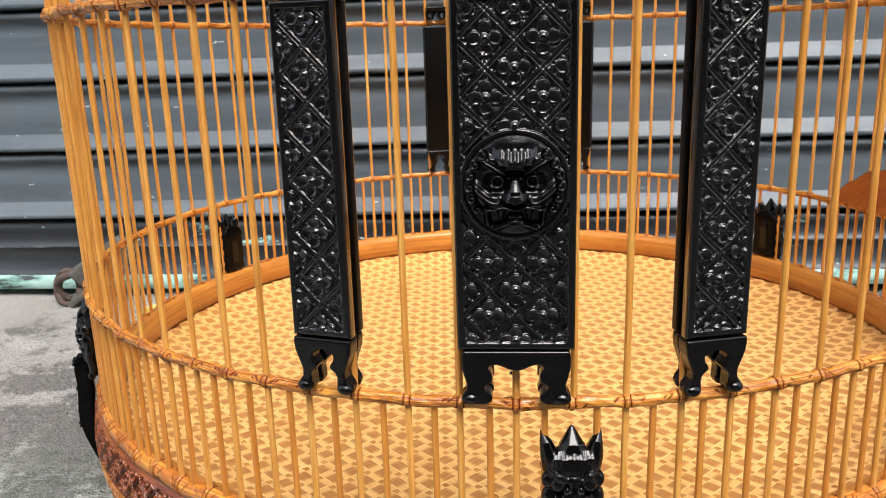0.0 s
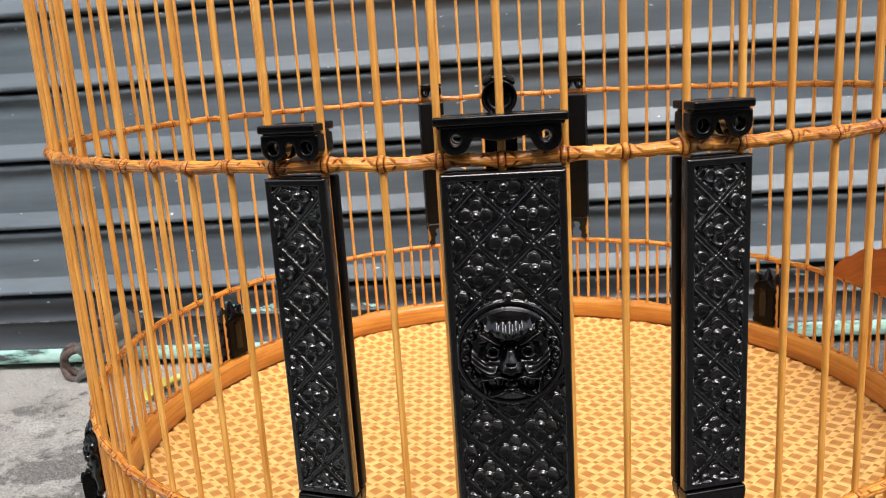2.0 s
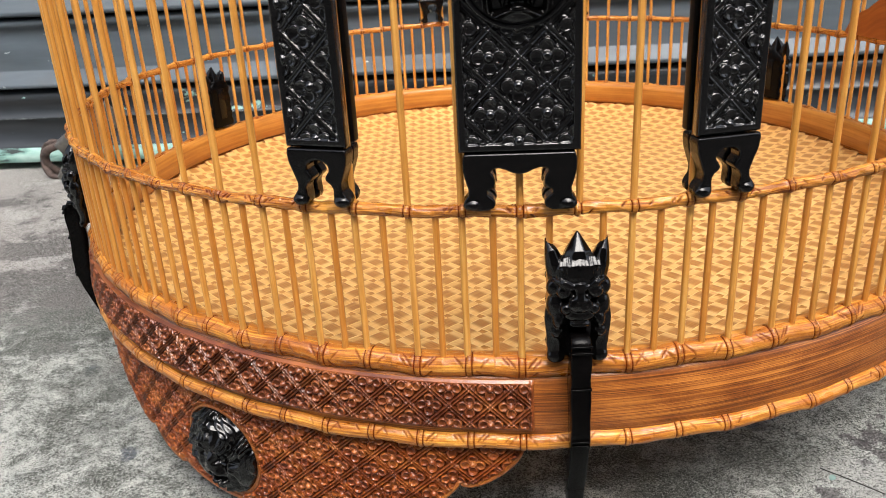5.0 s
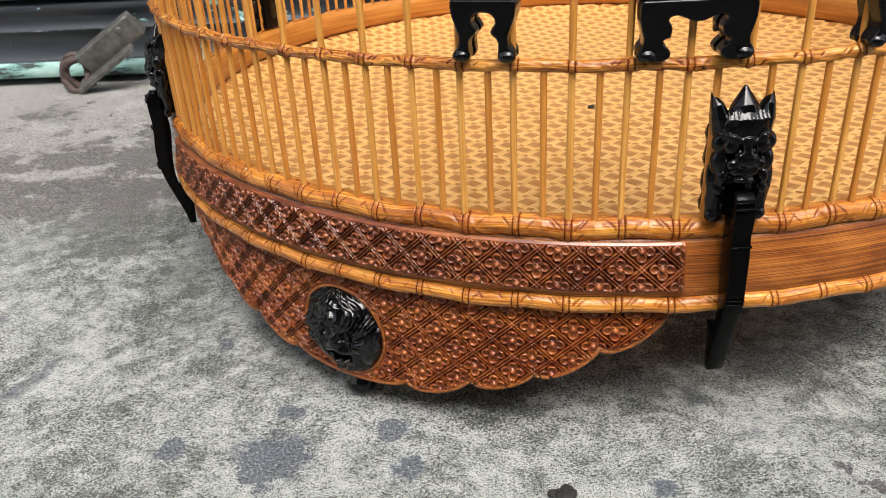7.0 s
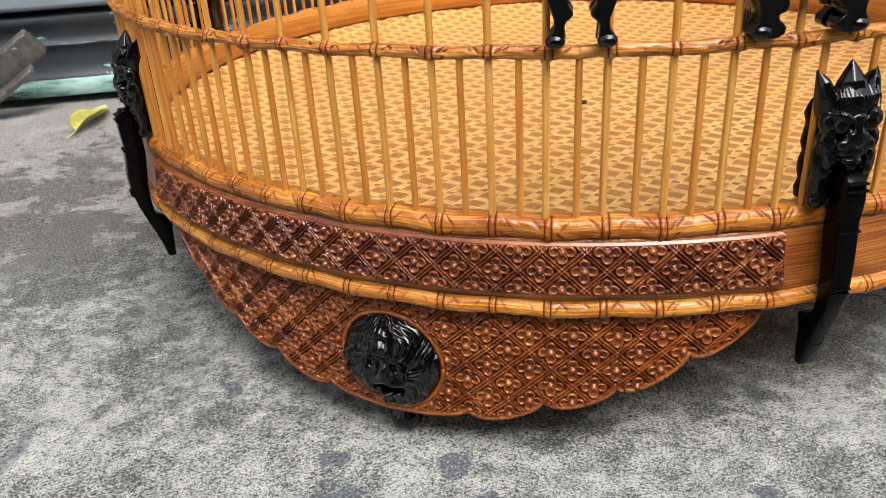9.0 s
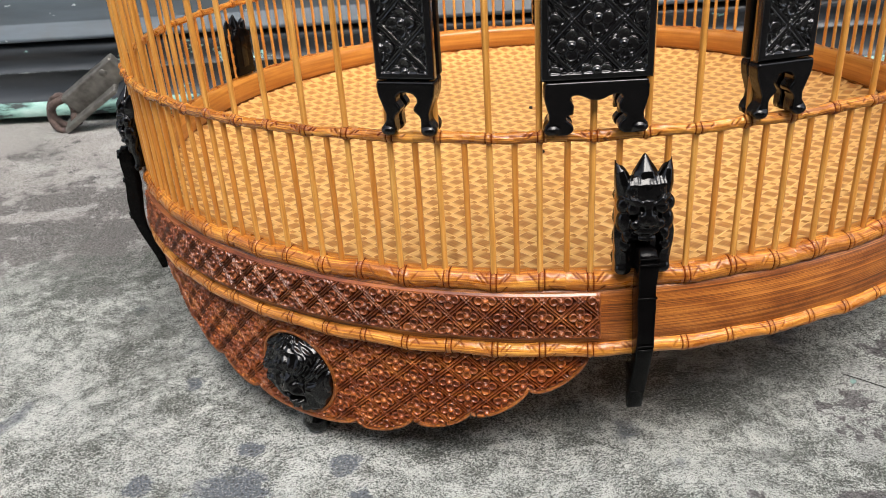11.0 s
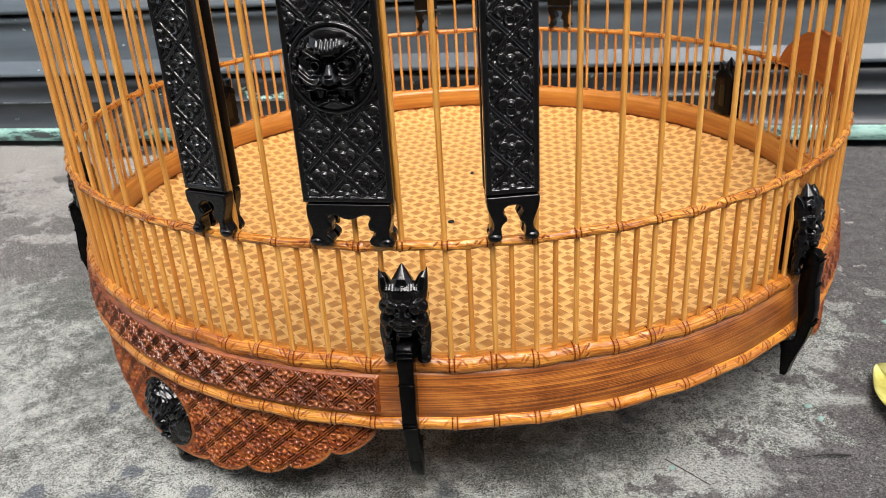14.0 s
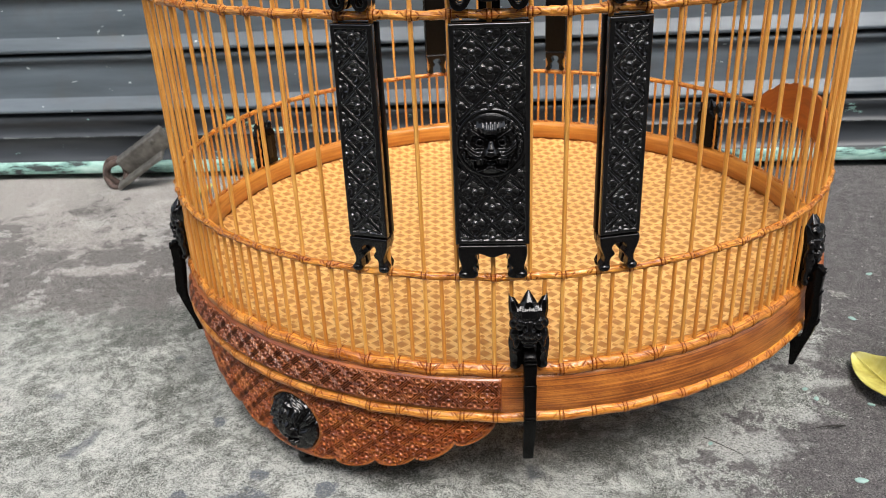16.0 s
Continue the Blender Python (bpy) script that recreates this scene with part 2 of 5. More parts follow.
    worn = n.math("SUBTRACT", n.math("ADD", patchy, n.math("MULTIPLY", n.math("SUBTRACT", grain, 0.5), 0.25)), n.math("MULTIPLY", n.math("ABSOLUTE", n.math("SUBTRACT", split.outputs[1], 0.04)), 0.55))
    worn = n.math("ADD", worn, n.math("MULTIPLY", blot(((-0.415, 0.030, 0.080, 0.070), (-0.360, 0.108, 0.060, 0.022), (-0.300, 0.020, 0.040, 0.040)), n.math("MULTIPLY", edge, 0.5), (1.0, 1.0)), 0.075))
    worn = n.math("SUBTRACT", worn, n.math("MULTIPLY", blot(((-0.395, 0.078, 0.036, 0.010), (-0.424, 0.005, 0.012, 0.008)), edge, (0.4, 1.0)), 0.2))
    screed = n.mix(n.ramp(worn, (0.430, 0.0), (0.455, 0.92)), screed, n.ramp(grain, (0.38, (0.045, 0.042, 0.040)), (0.50, (0.125, 0.116, 0.110)), (0.60, (0.28, 0.262, 0.25))))
    crust = n.noise(n.stretch(warp, (1, 1, 1), (7.3, 2.9, 0)), 22.0, 9.0, 0.66)
    wash = n.ramp(n.math("ADD", crust, n.math("MULTIPLY", n.math("SUBTRACT", grain, 0.5), 0.22)), (0.560, 0.0), (0.585, 0.7))
    screed = n.mix(wash, screed, n.ramp(grain, (0.38, (0.30, 0.29, 0.272)), (0.60, (0.64, 0.62, 0.59))))
    pits = n.ramp(n.noise(warp, 46.0, 6.0, 0.7), (0.345, 0.8), (0.375, 0.0))
    screed = n.mix(pits, screed, (0.060, 0.056, 0.052))
    color = n.mix(back, color, screed)
    rock = n.ramp(n.math("ADD", n.math("MULTIPLY", grain, 0.75), n.math("MULTIPLY", small, 0.25)), (0.40, (0.032, 0.030, 0.032)), (0.50, (0.100, 0.094, 0.095)), (0.60, (0.24, 0.228, 0.226)))
    rock = n.mix(n.ramp(n.noise(v, 230.0, 3.0, 0.6), (0.665, 0.0), (0.68, 0.85)), rock, (0.42, 0.41, 0.39))
    color = n.mix(bare, color, rock)
    # islands of lime left on the bare aggregate and on the wash
    isle = blot(((0.164, -0.178, 0.034, 0.016), (0.233, -0.110, 0.017, 0.007), (0.233, -0.070, 0.008, 0.012), (0.126, -0.225, 0.012, 0.006), (-0.350, -0.139, 0.009, 0.006), (0.205, -0.148, 0.010, 0.008)), torn, (0.5, 0.85))
    color = n.mix(isle, color, n.ramp(grain, (0.38, (0.20, 0.205, 0.195)), (0.60, (0.58, 0.59, 0.56))))
    damp = n.ramp(n.noise(n.stretch(warp, (1, 1, 1), (3.1, 5.7, 0)), 7.5, 6.0, 0.62), (0.54, 0.0), (0.68, 1.0))
    color = n.mix(n.math("MULTIPLY", damp, 0.30), color, (0.055, 0.060, 0.052))
    color = n.mix(n.ramp(n.math("ADD", n.math("MULTIPLY", grit, 0.55), n.math("MULTIPLY", n.noise(v, 800.0, 2.0, 0.6), 0.45)), (0.42, 0.85), (0.47, 0.0)), color, (0.038, 0.041, 0.035))
    fleck = n.ramp(n.noise(n.stretch(v, (1, 1, 1), (0.31, 0.73, 0)), 950.0, 3.0, 0.7), (0.575, 0.0), (0.61, 0.55))
    color = n.mix(n.math("MULTIPLY", fleck, n.math("SUBTRACT", 1.0, n.math("MULTIPLY", bare, 0.6))), color, (0.62, 0.63, 0.60))
    height = n.math("ADD", n.math("MULTIPLY", speck, 0.6), n.math("ADD", n.math("MULTIPLY", grit, 0.3), n.math("MULTIPLY", mid, 0.5)))
    return n.done(color, 0.86, n.bump(height, 1.0, 0.0026), spec=0.3)


def shutter_paint():
    n = Nodes("blue_grey_shutter_paint")
    v = n.coords()
    run = n.noise(n.stretch(v, (6, 30, 60)), 1.0, 5.0, 0.6)
    dirt = n.noise(v, 30.0, 5.0)
    color = n.ramp(run, (0.3, (0.060, 0.077, 0.090)), (0.7, (0.104, 0.128, 0.150)))
    color = n.mix(n.ramp(dirt, (0.55, 0.0), (0.8, 0.6)), color, (0.085, 0.09, 0.09))
    chip = n.ramp(n.noise(n.stretch(v, (1, 1, 2.0)), 75.0, 2.0), (0.735, 0.0), (0.75, 1.0))
    color = n.mix(n.math("MULTIPLY", chip, 0.8), color, (0.55, 0.60, 0.60))
    return n.done(color, n.math("ADD", 0.36, n.math("MULTIPLY", dirt, 0.25)), n.bump(dirt, 0.15, 0.002))


def worn_green():
    n = Nodes("worn_green_paint")
    v = n.coords()
    flake = n.noise(n.stretch(v, (14, 30, 60)), 1.0, 6.0, 0.7)
    color = n.ramp(flake, (0.43, (0.04, 0.05, 0.05)), (0.46, (0.15, 0.28, 0.25)), (0.53, (0.31, 0.53, 0.47)), (0.7, (0.52, 0.70, 0.65)))
    return n.done(color, 0.6, n.bump(flake, 0.4, 0.001))


def plain(name, dark, light, scale, rough, metal=0.0, bump=0.2):
    n = Nodes(name)
    v = n.coords()
    f = n.noise(v, scale, 5.0, 0.6)
    return n.done(n.ramp(f, (0.3, dark), (0.7, light)), rough, n.bump(f, bump, 0.001), metal)


def bar_paint():
    n = Nodes("dark_bar_paint_with_green_flecks")
    v = n.coords()
    dirt = n.noise(v, 30.0, 5.0)
    color = n.ramp(n.noise(n.stretch(v, (6, 30, 60)), 1.0, 5.0), (0.3, (0.018, 0.022, 0.027)), (0.7, (0.040, 0.047, 0.055)))
    fleck = n.ramp(n.noise(n.stretch(v, (16, 20, 38)), 1.0, 6.0, 0.7), (0.615, 0.0), (0.64, 1.0))
    color = n.mix(fleck, color, (0.30, 0.52, 0.47))
    # paint chipped to the metal along the pressed ridge
    split = n.t.nodes.new("ShaderNodeSeparateXYZ")
    n.put(split.inputs[0], v)
    near = n.math("ABSOLUTE", n.math("SUBTRACT", split.outputs[2], 0.0552))
    chip = n.math("SUBTRACT", n.noise(n.stretch(v, (45, 45, 200)), 1.0, 5.0, 0.7), n.math("MULTIPLY", near, 160.0))
    color = n.mix(n.ramp(chip, (0.40, 0.0), (0.48, 0.5)), color, (0.34, 0.38, 0.38))
    return n.done(color, 0.42, n.bump(dirt, 0.2, 0.002))


BAR_PAINT = bar_paint()
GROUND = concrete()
SHUTTER = shutter_paint()
GREEN = worn_green()
STEEL = plain("dull_grey_steel", (0.10, 0.095, 0.085), (0.24, 0.23, 0.21), 90.0, 0.5, 0.6)
RUST = plain("rusty_iron", (0.04, 0.03, 0.028), (0.13, 0.09, 0.075), 140.0, 0.75, 0.2)
SHADE = plain("painted_dark_interior", (0.02, 0.02, 0.02), (0.04, 0.04, 0.04), 10.0, 0.9)


def leaf_skin():
    n = Nodes("yellow_leaf")
    v = n.coords()
    fade = n.noise(v, 55.0, 5.0, 0.6)
    vein = n.noise(n.stretch(v, (260, 60, 60)), 1.0, 3.0)
    color = n.ramp(fade, (0.30, (0.20, 0.15, 0.03)), (0.42, (0.42, 0.37, 0.08)), (0.58, (0.58, 0.54, 0.15)), (0.75, (0.64, 0.62, 0.30)))
    color = n.mix(n.ramp(vein, (0.60, 0.0), (0.72, 0.4)), color, (0.68, 0.66, 0.30))
    return n.done(color, 0.5, n.bump(vein, 0.5, 0.0006))


LEAF = leaf_skin()
SPECK = plain("dark_husk", (0.008, 0.007, 0.006), (0.030, 0.026, 0.021), 600.0, 0.8)


# ---- building helpers ----
def link(name, mesh, material, parent=None, label="", smooth=True):
    if not mesh.materials:
        mesh.materials.append(material)
    if smooth:
        for p in mesh.polygons:
            p.use_smooth = True
    ob = new(name, mesh)
    ob.parent = parent
    return tagged(ob, label) if label else ob


def part(name, bm, material, parent=None, label="", smooth=True):
    """One mesh object from a bmesh, under a thing or under a part."""
    mesh = bpy.data.meshes.new(name)
    bm.to_mesh(mesh)
    bm.free()
    return link(name, mesh, material, parent, label, smooth)


def sheet(name, rows, closed_u=False, closed_v=False, attrs=None, solid=None):
    """A mesh from an array of points [rows, columns, 3]; attrs are point values of the same shape."""
    pts = np.asarray(rows, dtype=float)
    nu, nv = pts.shape[:2]
    idx = np.arange(nu * nv).reshape(nu, nv)
    a = idx if closed_u else idx[:-1]
    b = np.roll(idx, -1, 0) if closed_u else idx[1:]
    if closed_v:
        q = np.stack([a, b, np.roll(b, -1, 1), np.roll(a, -1, 1)], -1)
    else:
        q = np.stack([a[:, :-1], b[:, :-1], b[:, 1:], a[:, 1:]], -1)
    mesh = bpy.data.meshes.new(name)
    faces = q.reshape(-1, 4)
    if solid is not None:
        faces = faces[solid(pts, faces)]
    mesh.from_pydata(pts.reshape(-1, 3).tolist(), [], faces.tolist())
    for key, values in (attrs or {}).items():
        v = np.asarray(values, dtype=np.float32)
        if v.ndim == 3:
            mesh.attributes.new(key, "FLOAT_VECTOR", "POINT").data.foreach_set("vector", v.reshape(-1))
        else:
            mesh.attributes.new(key, "FLOAT", "POINT").data.foreach_set("value", v.reshape(-1))
    return mesh


def join_bm(bm, other):
    mesh = bpy.data.meshes.new("scratch")
    other.to_mesh(mesh)
    other.free()
    bm.from_mesh(mesh)
    bpy.data.meshes.remove(mesh)


def box(x, y, z, bevel=0.0, at=(0, 0, 0), turn=None, segments=2):
    bm = bmesh.new()
    bmesh.ops.create_cube(bm, size=1)
    bmesh.ops.scale(bm, vec=(x, y, z), verts=bm.verts)
    if bevel:
        bmesh.ops.bevel(bm, geom=bm.edges[:], offset=bevel, segments=segments, affect="EDGES", profile=0.6)
    m = Matrix.Translation(at) @ (turn if turn is not None else Matrix())
    bmesh.ops.transform(bm, matrix=m, verts=bm.verts)
    return bm


def ball(rx, ry, rz, at=(0, 0, 0), turn=None, u=16, v=10):
    bm = bmesh.new()
    bmesh.ops.create_uvsphere(bm, u_segments=u, v_segments=v, radius=1)
    m = Matrix.Translation(at) @ (turn if turn is not None else Matrix()) @ Matrix.Diagonal((rx, ry, rz, 1))
    bmesh.ops.transform(bm, matrix=m, verts=bm.verts)
    return bm


def tube(points, radii, sides=8, squash=1.0, square=False):
    """A closed tube through points; squash flattens it across the x axis."""
    bm = bmesh.new()
    rings = []
    n = len(points)
    for i, p in enumerate(points):
        p = Vector(p)
        d = (Vector(points[min(i + 1, n - 1)]) - Vector(points[max(i - 1, 0)])).normalized()
        side = Vector((1, 0, 0)) if abs(d.x) < 0.9 else Vector((0, 1, 0))
        side = (side - d * side.dot(d)).normalized()
        up = d.cross(side)
        r = radii[i] if isinstance(radii, (list, tuple)) else radii
        ring = []
        for k in range(sides):
            a = 2 * math.pi * (k + 0.5) / sides
            c, s = math.cos(a), math.sin(a)
            if square:
                g = 1 / max(abs(c), abs(s)) ** 0.7
                c, s = c * g, s * g
            ring.append(bm.verts.new(p + side * (c * r * squash) + up * (s * r)))
        rings.append(ring)
    for a, b in zip(rings, rings[1:]):
        for k in range(sides):
            bm.faces.new((a[k], a[(k + 1) % sides], b[(k + 1) % sides], b[k]))
    bm.faces.new(rings[0][::-1])
    bm.faces.new(rings[-1])
    bmesh.ops.recalc_face_normals(bm, faces=bm.faces)
    return bm


def smooth_line(points, steps=6):
    """Catmull-Rom through points."""
    p = [Vector(q) for q in points]
    p = [2 * p[0] - p[1]] + p + [2 * p[-1] - p[-2]]
    out = []
    for i in range(1, len(p) - 2):
        for k in range(steps):
            t = k / steps
            out.append(0.5 * (2 * p[i] + (p[i + 1] - p[i - 1]) * t + (2 * p[i - 1] - 5 * p[i] + 4 * p[i + 1] - p[i + 2]) * t * t + (3 * p[i] - p[i - 1] - 3 * p[i + 1] + p[i + 2]) * t ** 3))
    return out + [p[-2]]


def slab(outline, depth, bevel, holes=()):
    """An upright plate: outline in x, z, front at -depth/2 in y, with rounded edges."""
    bm = bmesh.new()
    loops = [[bm.verts.new((x, -depth / 2, z)) for x, z in o] for o in (outline, *holes)]
    edges = []
    for lp in loops:
        edges += [bm.edges.new((lp[i], lp[(i + 1) % len(lp)])) for i in range(len(lp))]
    bmesh.ops.triangle_fill(bm, use_beauty=True, edges=edges)
    front = bm.faces[:]
    ret = bmesh.ops.extrude_face_region(bm, geom=front)
    bmesh.ops.translate(bm, vec=(0, depth, 0), verts=[g for g in ret["geom"] if isinstance(g, bmesh.types.BMVert)])
    bmesh.ops.recalc_face_normals(bm, faces=bm.faces)
    rims = [e for e in bm.edges if len(e.link_faces) == 2 and e.calc_face_angle(0) > 0.9 and abs(e.verts[0].co.y - e.verts[1].co.y) < 1e-6]
    bmesh.ops.bevel(bm, geom=rims, offset=bevel, segments=2, affect="EDGES", profile=0.55, clamp_overlap=True)
    return bm


# ---- ground and wall ----
def make_ground():
    n = 60
    s = np.linspace(-1, 1, n)
    s = np.sign(s) * (np.abs(s) ** 5) * 60 + s * 0.9
    x, y = np.meshgrid(s, s, indexing="ij")
    z = np.array([[noise.noise((a * 3, b * 3, 0)) * 0.0015 if abs(a) < 1 and abs(b) < 1 else 0 for b in s] for a in s]) - 0.001
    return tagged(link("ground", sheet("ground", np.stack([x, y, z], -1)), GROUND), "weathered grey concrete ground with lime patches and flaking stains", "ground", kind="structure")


make_ground()

WALL_Y, PITCH = 0.352, 0.0735


def extrude_x(name, profile, material, parent, x0=-2.2, x1=2.2, wobble=0.0):
    """A strip with the given y, z profile, running along x."""
    xs = np.linspace(x0, x1, 45)
    pts = np.array([[(x, y + wobble * math.sin(9 * x + 40 * z) * 0.5, z + wobble * math.sin(5 * x)) for y, z in profile] for x in xs])
    return link(name, sheet(name, pts), material, parent)


shutter = tagged(new("roller_shutter"), "closed blue-grey metal roller shutter with worn paint", "shutter")
PROFILE = [(0.006, -0.0008), (0.0, -0.0014), (-0.0030, -0.0030), (-0.0042, -0.0055), (-0.0036, -0.0080), (-0.0012, -0.0100), (0.0012, -0.0118), (0.0020, -0.0150), (0.0018, -0.0200), (0.0008, -0.0245), (0.0003, -0.0270), (0.0, -0.0400), (0.0, -0.0530), (-0.0002, -0.0538), (-0.0008, -0.0546), (-0.0078, -0.0664), (-0.0084, -0.0672), (-0.0085, -0.0680), (-0.0085, -0.0700), (-0.0078, -0.0708), (0.0, -0.0722), (0.006, -0.0735)]
for k in range(30):
    top = 0.086 + PITCH * (k + 1)
    extrude_x("slat", [(WALL_Y + y, top + z) for y, z in PROFILE], SHUTTER, shutter, wobble=0.0004)
LOW = [(0.006, 0.0855), (-0.001, 0.083), (-0.004, 0.079), (-0.003, 0.074), (0, 0.071), (0, 0.0575), (-0.0022, 0.0565), (-0.0024, 0.0545), (0.0002, 0.0535), (0.0004, 0.0285), (-0.003, 0.0262), (-0.004, 0.0235)]
extrude_x("bottom_bar", [(WALL_Y + y, z) for y, z in LOW], BAR_PAINT, shutter, wobble=0.0003)
extrude_x("bottom_edge", [(WALL_Y + y, z) for y, z in [(-0.004, 0.0235), (-0.0052, 0.0225), (-0.0054, 0.0085), (-0.004, 0.0072), (0.02, 0.0072)]], GREEN, shutter, wobble=0.0003)
tagged(shutter.children[-1], "bottom edge with flaking green paint")
# near-black box: the shade inside the bottom gap is put into its colour
tagged(part("wall_inside", box(4.6, 0.05, 2.4, at=(0, 0.46, 1.2)), SHADE, None, "dark-coloured backing standing in for the shade behind the shutter", smooth=False), category="wall", kind="structure")
for side in (-1, 1):
    tagged(part("wall_pier", box(0.5, 0.3, 2.4, 0.01, at=(side * 2.45, 0.42, 1.2)), GROUND, None, "plain concrete pier beside the shutter"), category="wall", kind="structure")
tagged(part("wall_lintel", box(5.4, 0.3, 0.8, 0.01, at=(0, 0.42, 2.65)), GROUND, None, "plain concrete lintel above the shutter"), category="wall", kind="structure")

# unseen wall added behind the camera to hold back low sky light
BLOCKER = plain("grey_blocker_plaster", (0.10, 0.10, 0.095), (0.17, 0.165, 0.155), 3.0, 0.85)
tagged(part("wall_opposite", box(16.0, 0.3, 4.4, 0.01, at=(0, -4.4, 2.2)), BLOCKER, None, "unseen wall added behind the camera to block low sky"), category="wall", kind="structure")
# added out of view so that only a strip of sky lights the cage
tagged(part("wall_above", box(16.0, 0.3, 3.6, 0.01, at=(0, 0.45, 4.85)), BLOCKER, None, "unseen upper wall added to narrow the sky"), category="wall", kind="structure")

# unseen dark sheet, added so the black panels don't mirror bright concrete
DARK_SHEET = plain("dark_unseen_sheet", (0.018, 0.018, 0.018), (0.05, 0.05, 0.048), 220.0, 0.85)
tagged(part("road", box(16.0, 4.0, 0.02, 0.004, at=(0, -2.56, -0.006)), DARK_SHEET, None, "unseen dark sheet added to darken reflections in the black lacquer"), category="road", kind="structure")

# ---- the bird cage ----
STEP = 360 / 84
R_BAR, Z_UP, Z_MID, Z_LOW, Z_SILL = 0.2362, 0.2785, 0.1495, 0.0934, 0.0658
R_LOW, R_SILL = 0.2353, 0.2392
cage = tagged(new("bird_cage"), "round honey-coloured bamboo bird cage with carved black fittings", "bird cage")


def polar(r, deg, z):
    return Vector((r * math.cos(radians(deg)), r * math.sin(radians(deg)), z))


def at_angle(deg, r=0.0, z=0.0):
    """Local -y points outward at that angle round the cage."""
    return Matrix.Rotation(radians(deg + 90), 4, "Z") @ Matrix.Translation((0, -r, z))


def knotted_ring(name, r, z, rad, material, label, swell, seg=84, sub=76, cross=26, strokes=1.0, seed=0):
    """A bamboo-rod ring whose carved joints sit at the bars."""
    # finely divided towards the open side, coarser behind
    cuts = [sub if abs((k + seg // 2) % seg - seg // 2) <= seg * 0.29 else max(sub // 3, 12) for k in range(seg)]
    step = np.concatenate([k - 0.5 + np.arange(c) / c for k, c in enumerate(cuts)])
    phi = step * 2 * np.pi / seg - np.pi / 2
    s = step - np.round(step + 1e-9)
    nu = len(step)
    fine = cross * 3 // 4
    v = np.pi * np.concatenate([np.linspace(-0.4, 0.75, fine, endpoint=False), np.linspace(0.75, 1.6, cross - fine, endpoint=False)])
    S, V = np.meshgrid(s, v, indexing="ij")
    joint = np.round(step + 1e-9).astype(int)
    rnd = np.random.RandomState(seed).rand(seg + 1, 4)[joint % seg]
    knob = np.exp(-(S / 0.11) ** 2) * swell
    arc = V / np.pi - np.where(V > np.pi, 2, 0)
    band = np.maximum(np.exp(-((S - 0.060) / 0.020) ** 2), np.exp(-((S + 0.060) / 0.020) ** 2))
    slant = np.zeros_like(S)
    for j, (off, a0, a1) in enumerate(((0.20, 0.02, 0.40), (0.29, 0.06, 0.36), (-0.20, 0.02, 0.38), (0.22, -0.34, -0.04), (-0.30, 0.10, 0.34))):
        mid = (a0 + a1) / 2 + 0.10 * (rnd[:, j % 4, None] - 0.5)
        way = np.where(rnd[:, (j + 2) % 4, None] > 0.3, 1, -1) * np.sign(off)
        line = off + way * 2.3 * rad / 0.0176 * (arc - mid)
        taper = np.sqrt(np.clip(1 - ((arc - mid) / ((a1 - a0) / 2)) ** 2, 1e-4, 1))
        slant = np.maximum(slant, np.exp(-((S - line) / (0.042 * taper)) ** 2) * (np.abs(arc - mid) < (a1 - a0) / 2) * (rnd[:, (j + 1) % 4, None] > 0.36) * (0.7 + 0.3 * rnd[:, j % 4, None]))
    groove = np.clip(np.maximum(band, slant * strokes) * 1.5 - 0.25, 0, 1)
    lumps = 0.05 * np.sin(V * 2 + rnd[:, 0, None] * 6 + S * 5) + 0.035 * np.sin(V * 5 + S * 17 + rnd[:, 2, None] * 9)
    R = rad * (1 + knob * (0.8 + 0.4 * rnd[:, 3, None]) - (0.10 if rad > 0.003 else 0.22) * groove + (0.75 if rad > 0.003 else 1.0) * lumps * (swell / 0.2) ** 0.5)
    tint = np.maximum(groove, 0.28 * np.exp(-(S / 0.105) ** 4))
    wob = rad * 0.12 * np.sin(phi * 42 + 1.0)
    P = phi[:, None]
    rr = r + R * np.cos(V)
    pts = np.stack([rr * np.cos(P), rr * np.sin(P), z + R * np.sin(V) + wob[:, None]], -1)
    grain = np.stack([P * r + 0 * V, arc * rad * 3, 0 * V + np.random.RandomState(seed + 50).rand(seg + 1)[np.floor(step + 1e-9).astype(int) % seg][:, None] * 0.02], -1)
    return link(name, sheet(name, pts, True, True, {"darkening": tint, "grain": grain}), material, cage, label)


knotted_ring("middle_ring", R_BAR, Z_MID, 0.0020, THIN_RING, "carved orange bamboo ring with knotted joints", 0.34, seed=2, strokes=0.95)
knotted_ring("upper_ring", R_BAR, Z_UP, 0.0021, THIN_RING, "carved orange bamboo ring with knotted joints", 0.34, seed=3, strokes=0.95)
knotted_ring("base_ring", R_LOW, Z_LOW + 0.0002, 0.0039, RING, "thick amber bamboo ring with knotted joints", 0.12, seed=4, cross=36, strokes=0.80)
knotted_ring("bottom_ring", R_SILL, Z_SILL, 0.0031, PALE_RING, "amber bamboo ring below the base band", 0.10, seed=5, cross=36, strokes=0.72)
knotted_ring("top_ring", R_BAR, 0.43, 0.0020, THIN_RING, "carved orange bamboo ring with knotted joints", 0.30, seed=6, sub=16, cross=12)


def bar_mesh(name, z0, z1, rad, bend=0.00025):
    zs = np.linspace(z0, z1, 9)
    v = np.arange(8) * 2 * np.pi / 8
    pts = np.array([[(rad * math.cos(a) + bend * math.sin(6 * z + 1), rad * math.sin(a), z) for a in v] for z in zs])
    return sheet(name, pts, False, True)


LATCHES = (1, 12.5, 29, 40.5, 57, 68.5)
upper_mesh = bar_mesh("bar", Z_LOW, 0.60, 0.00119)
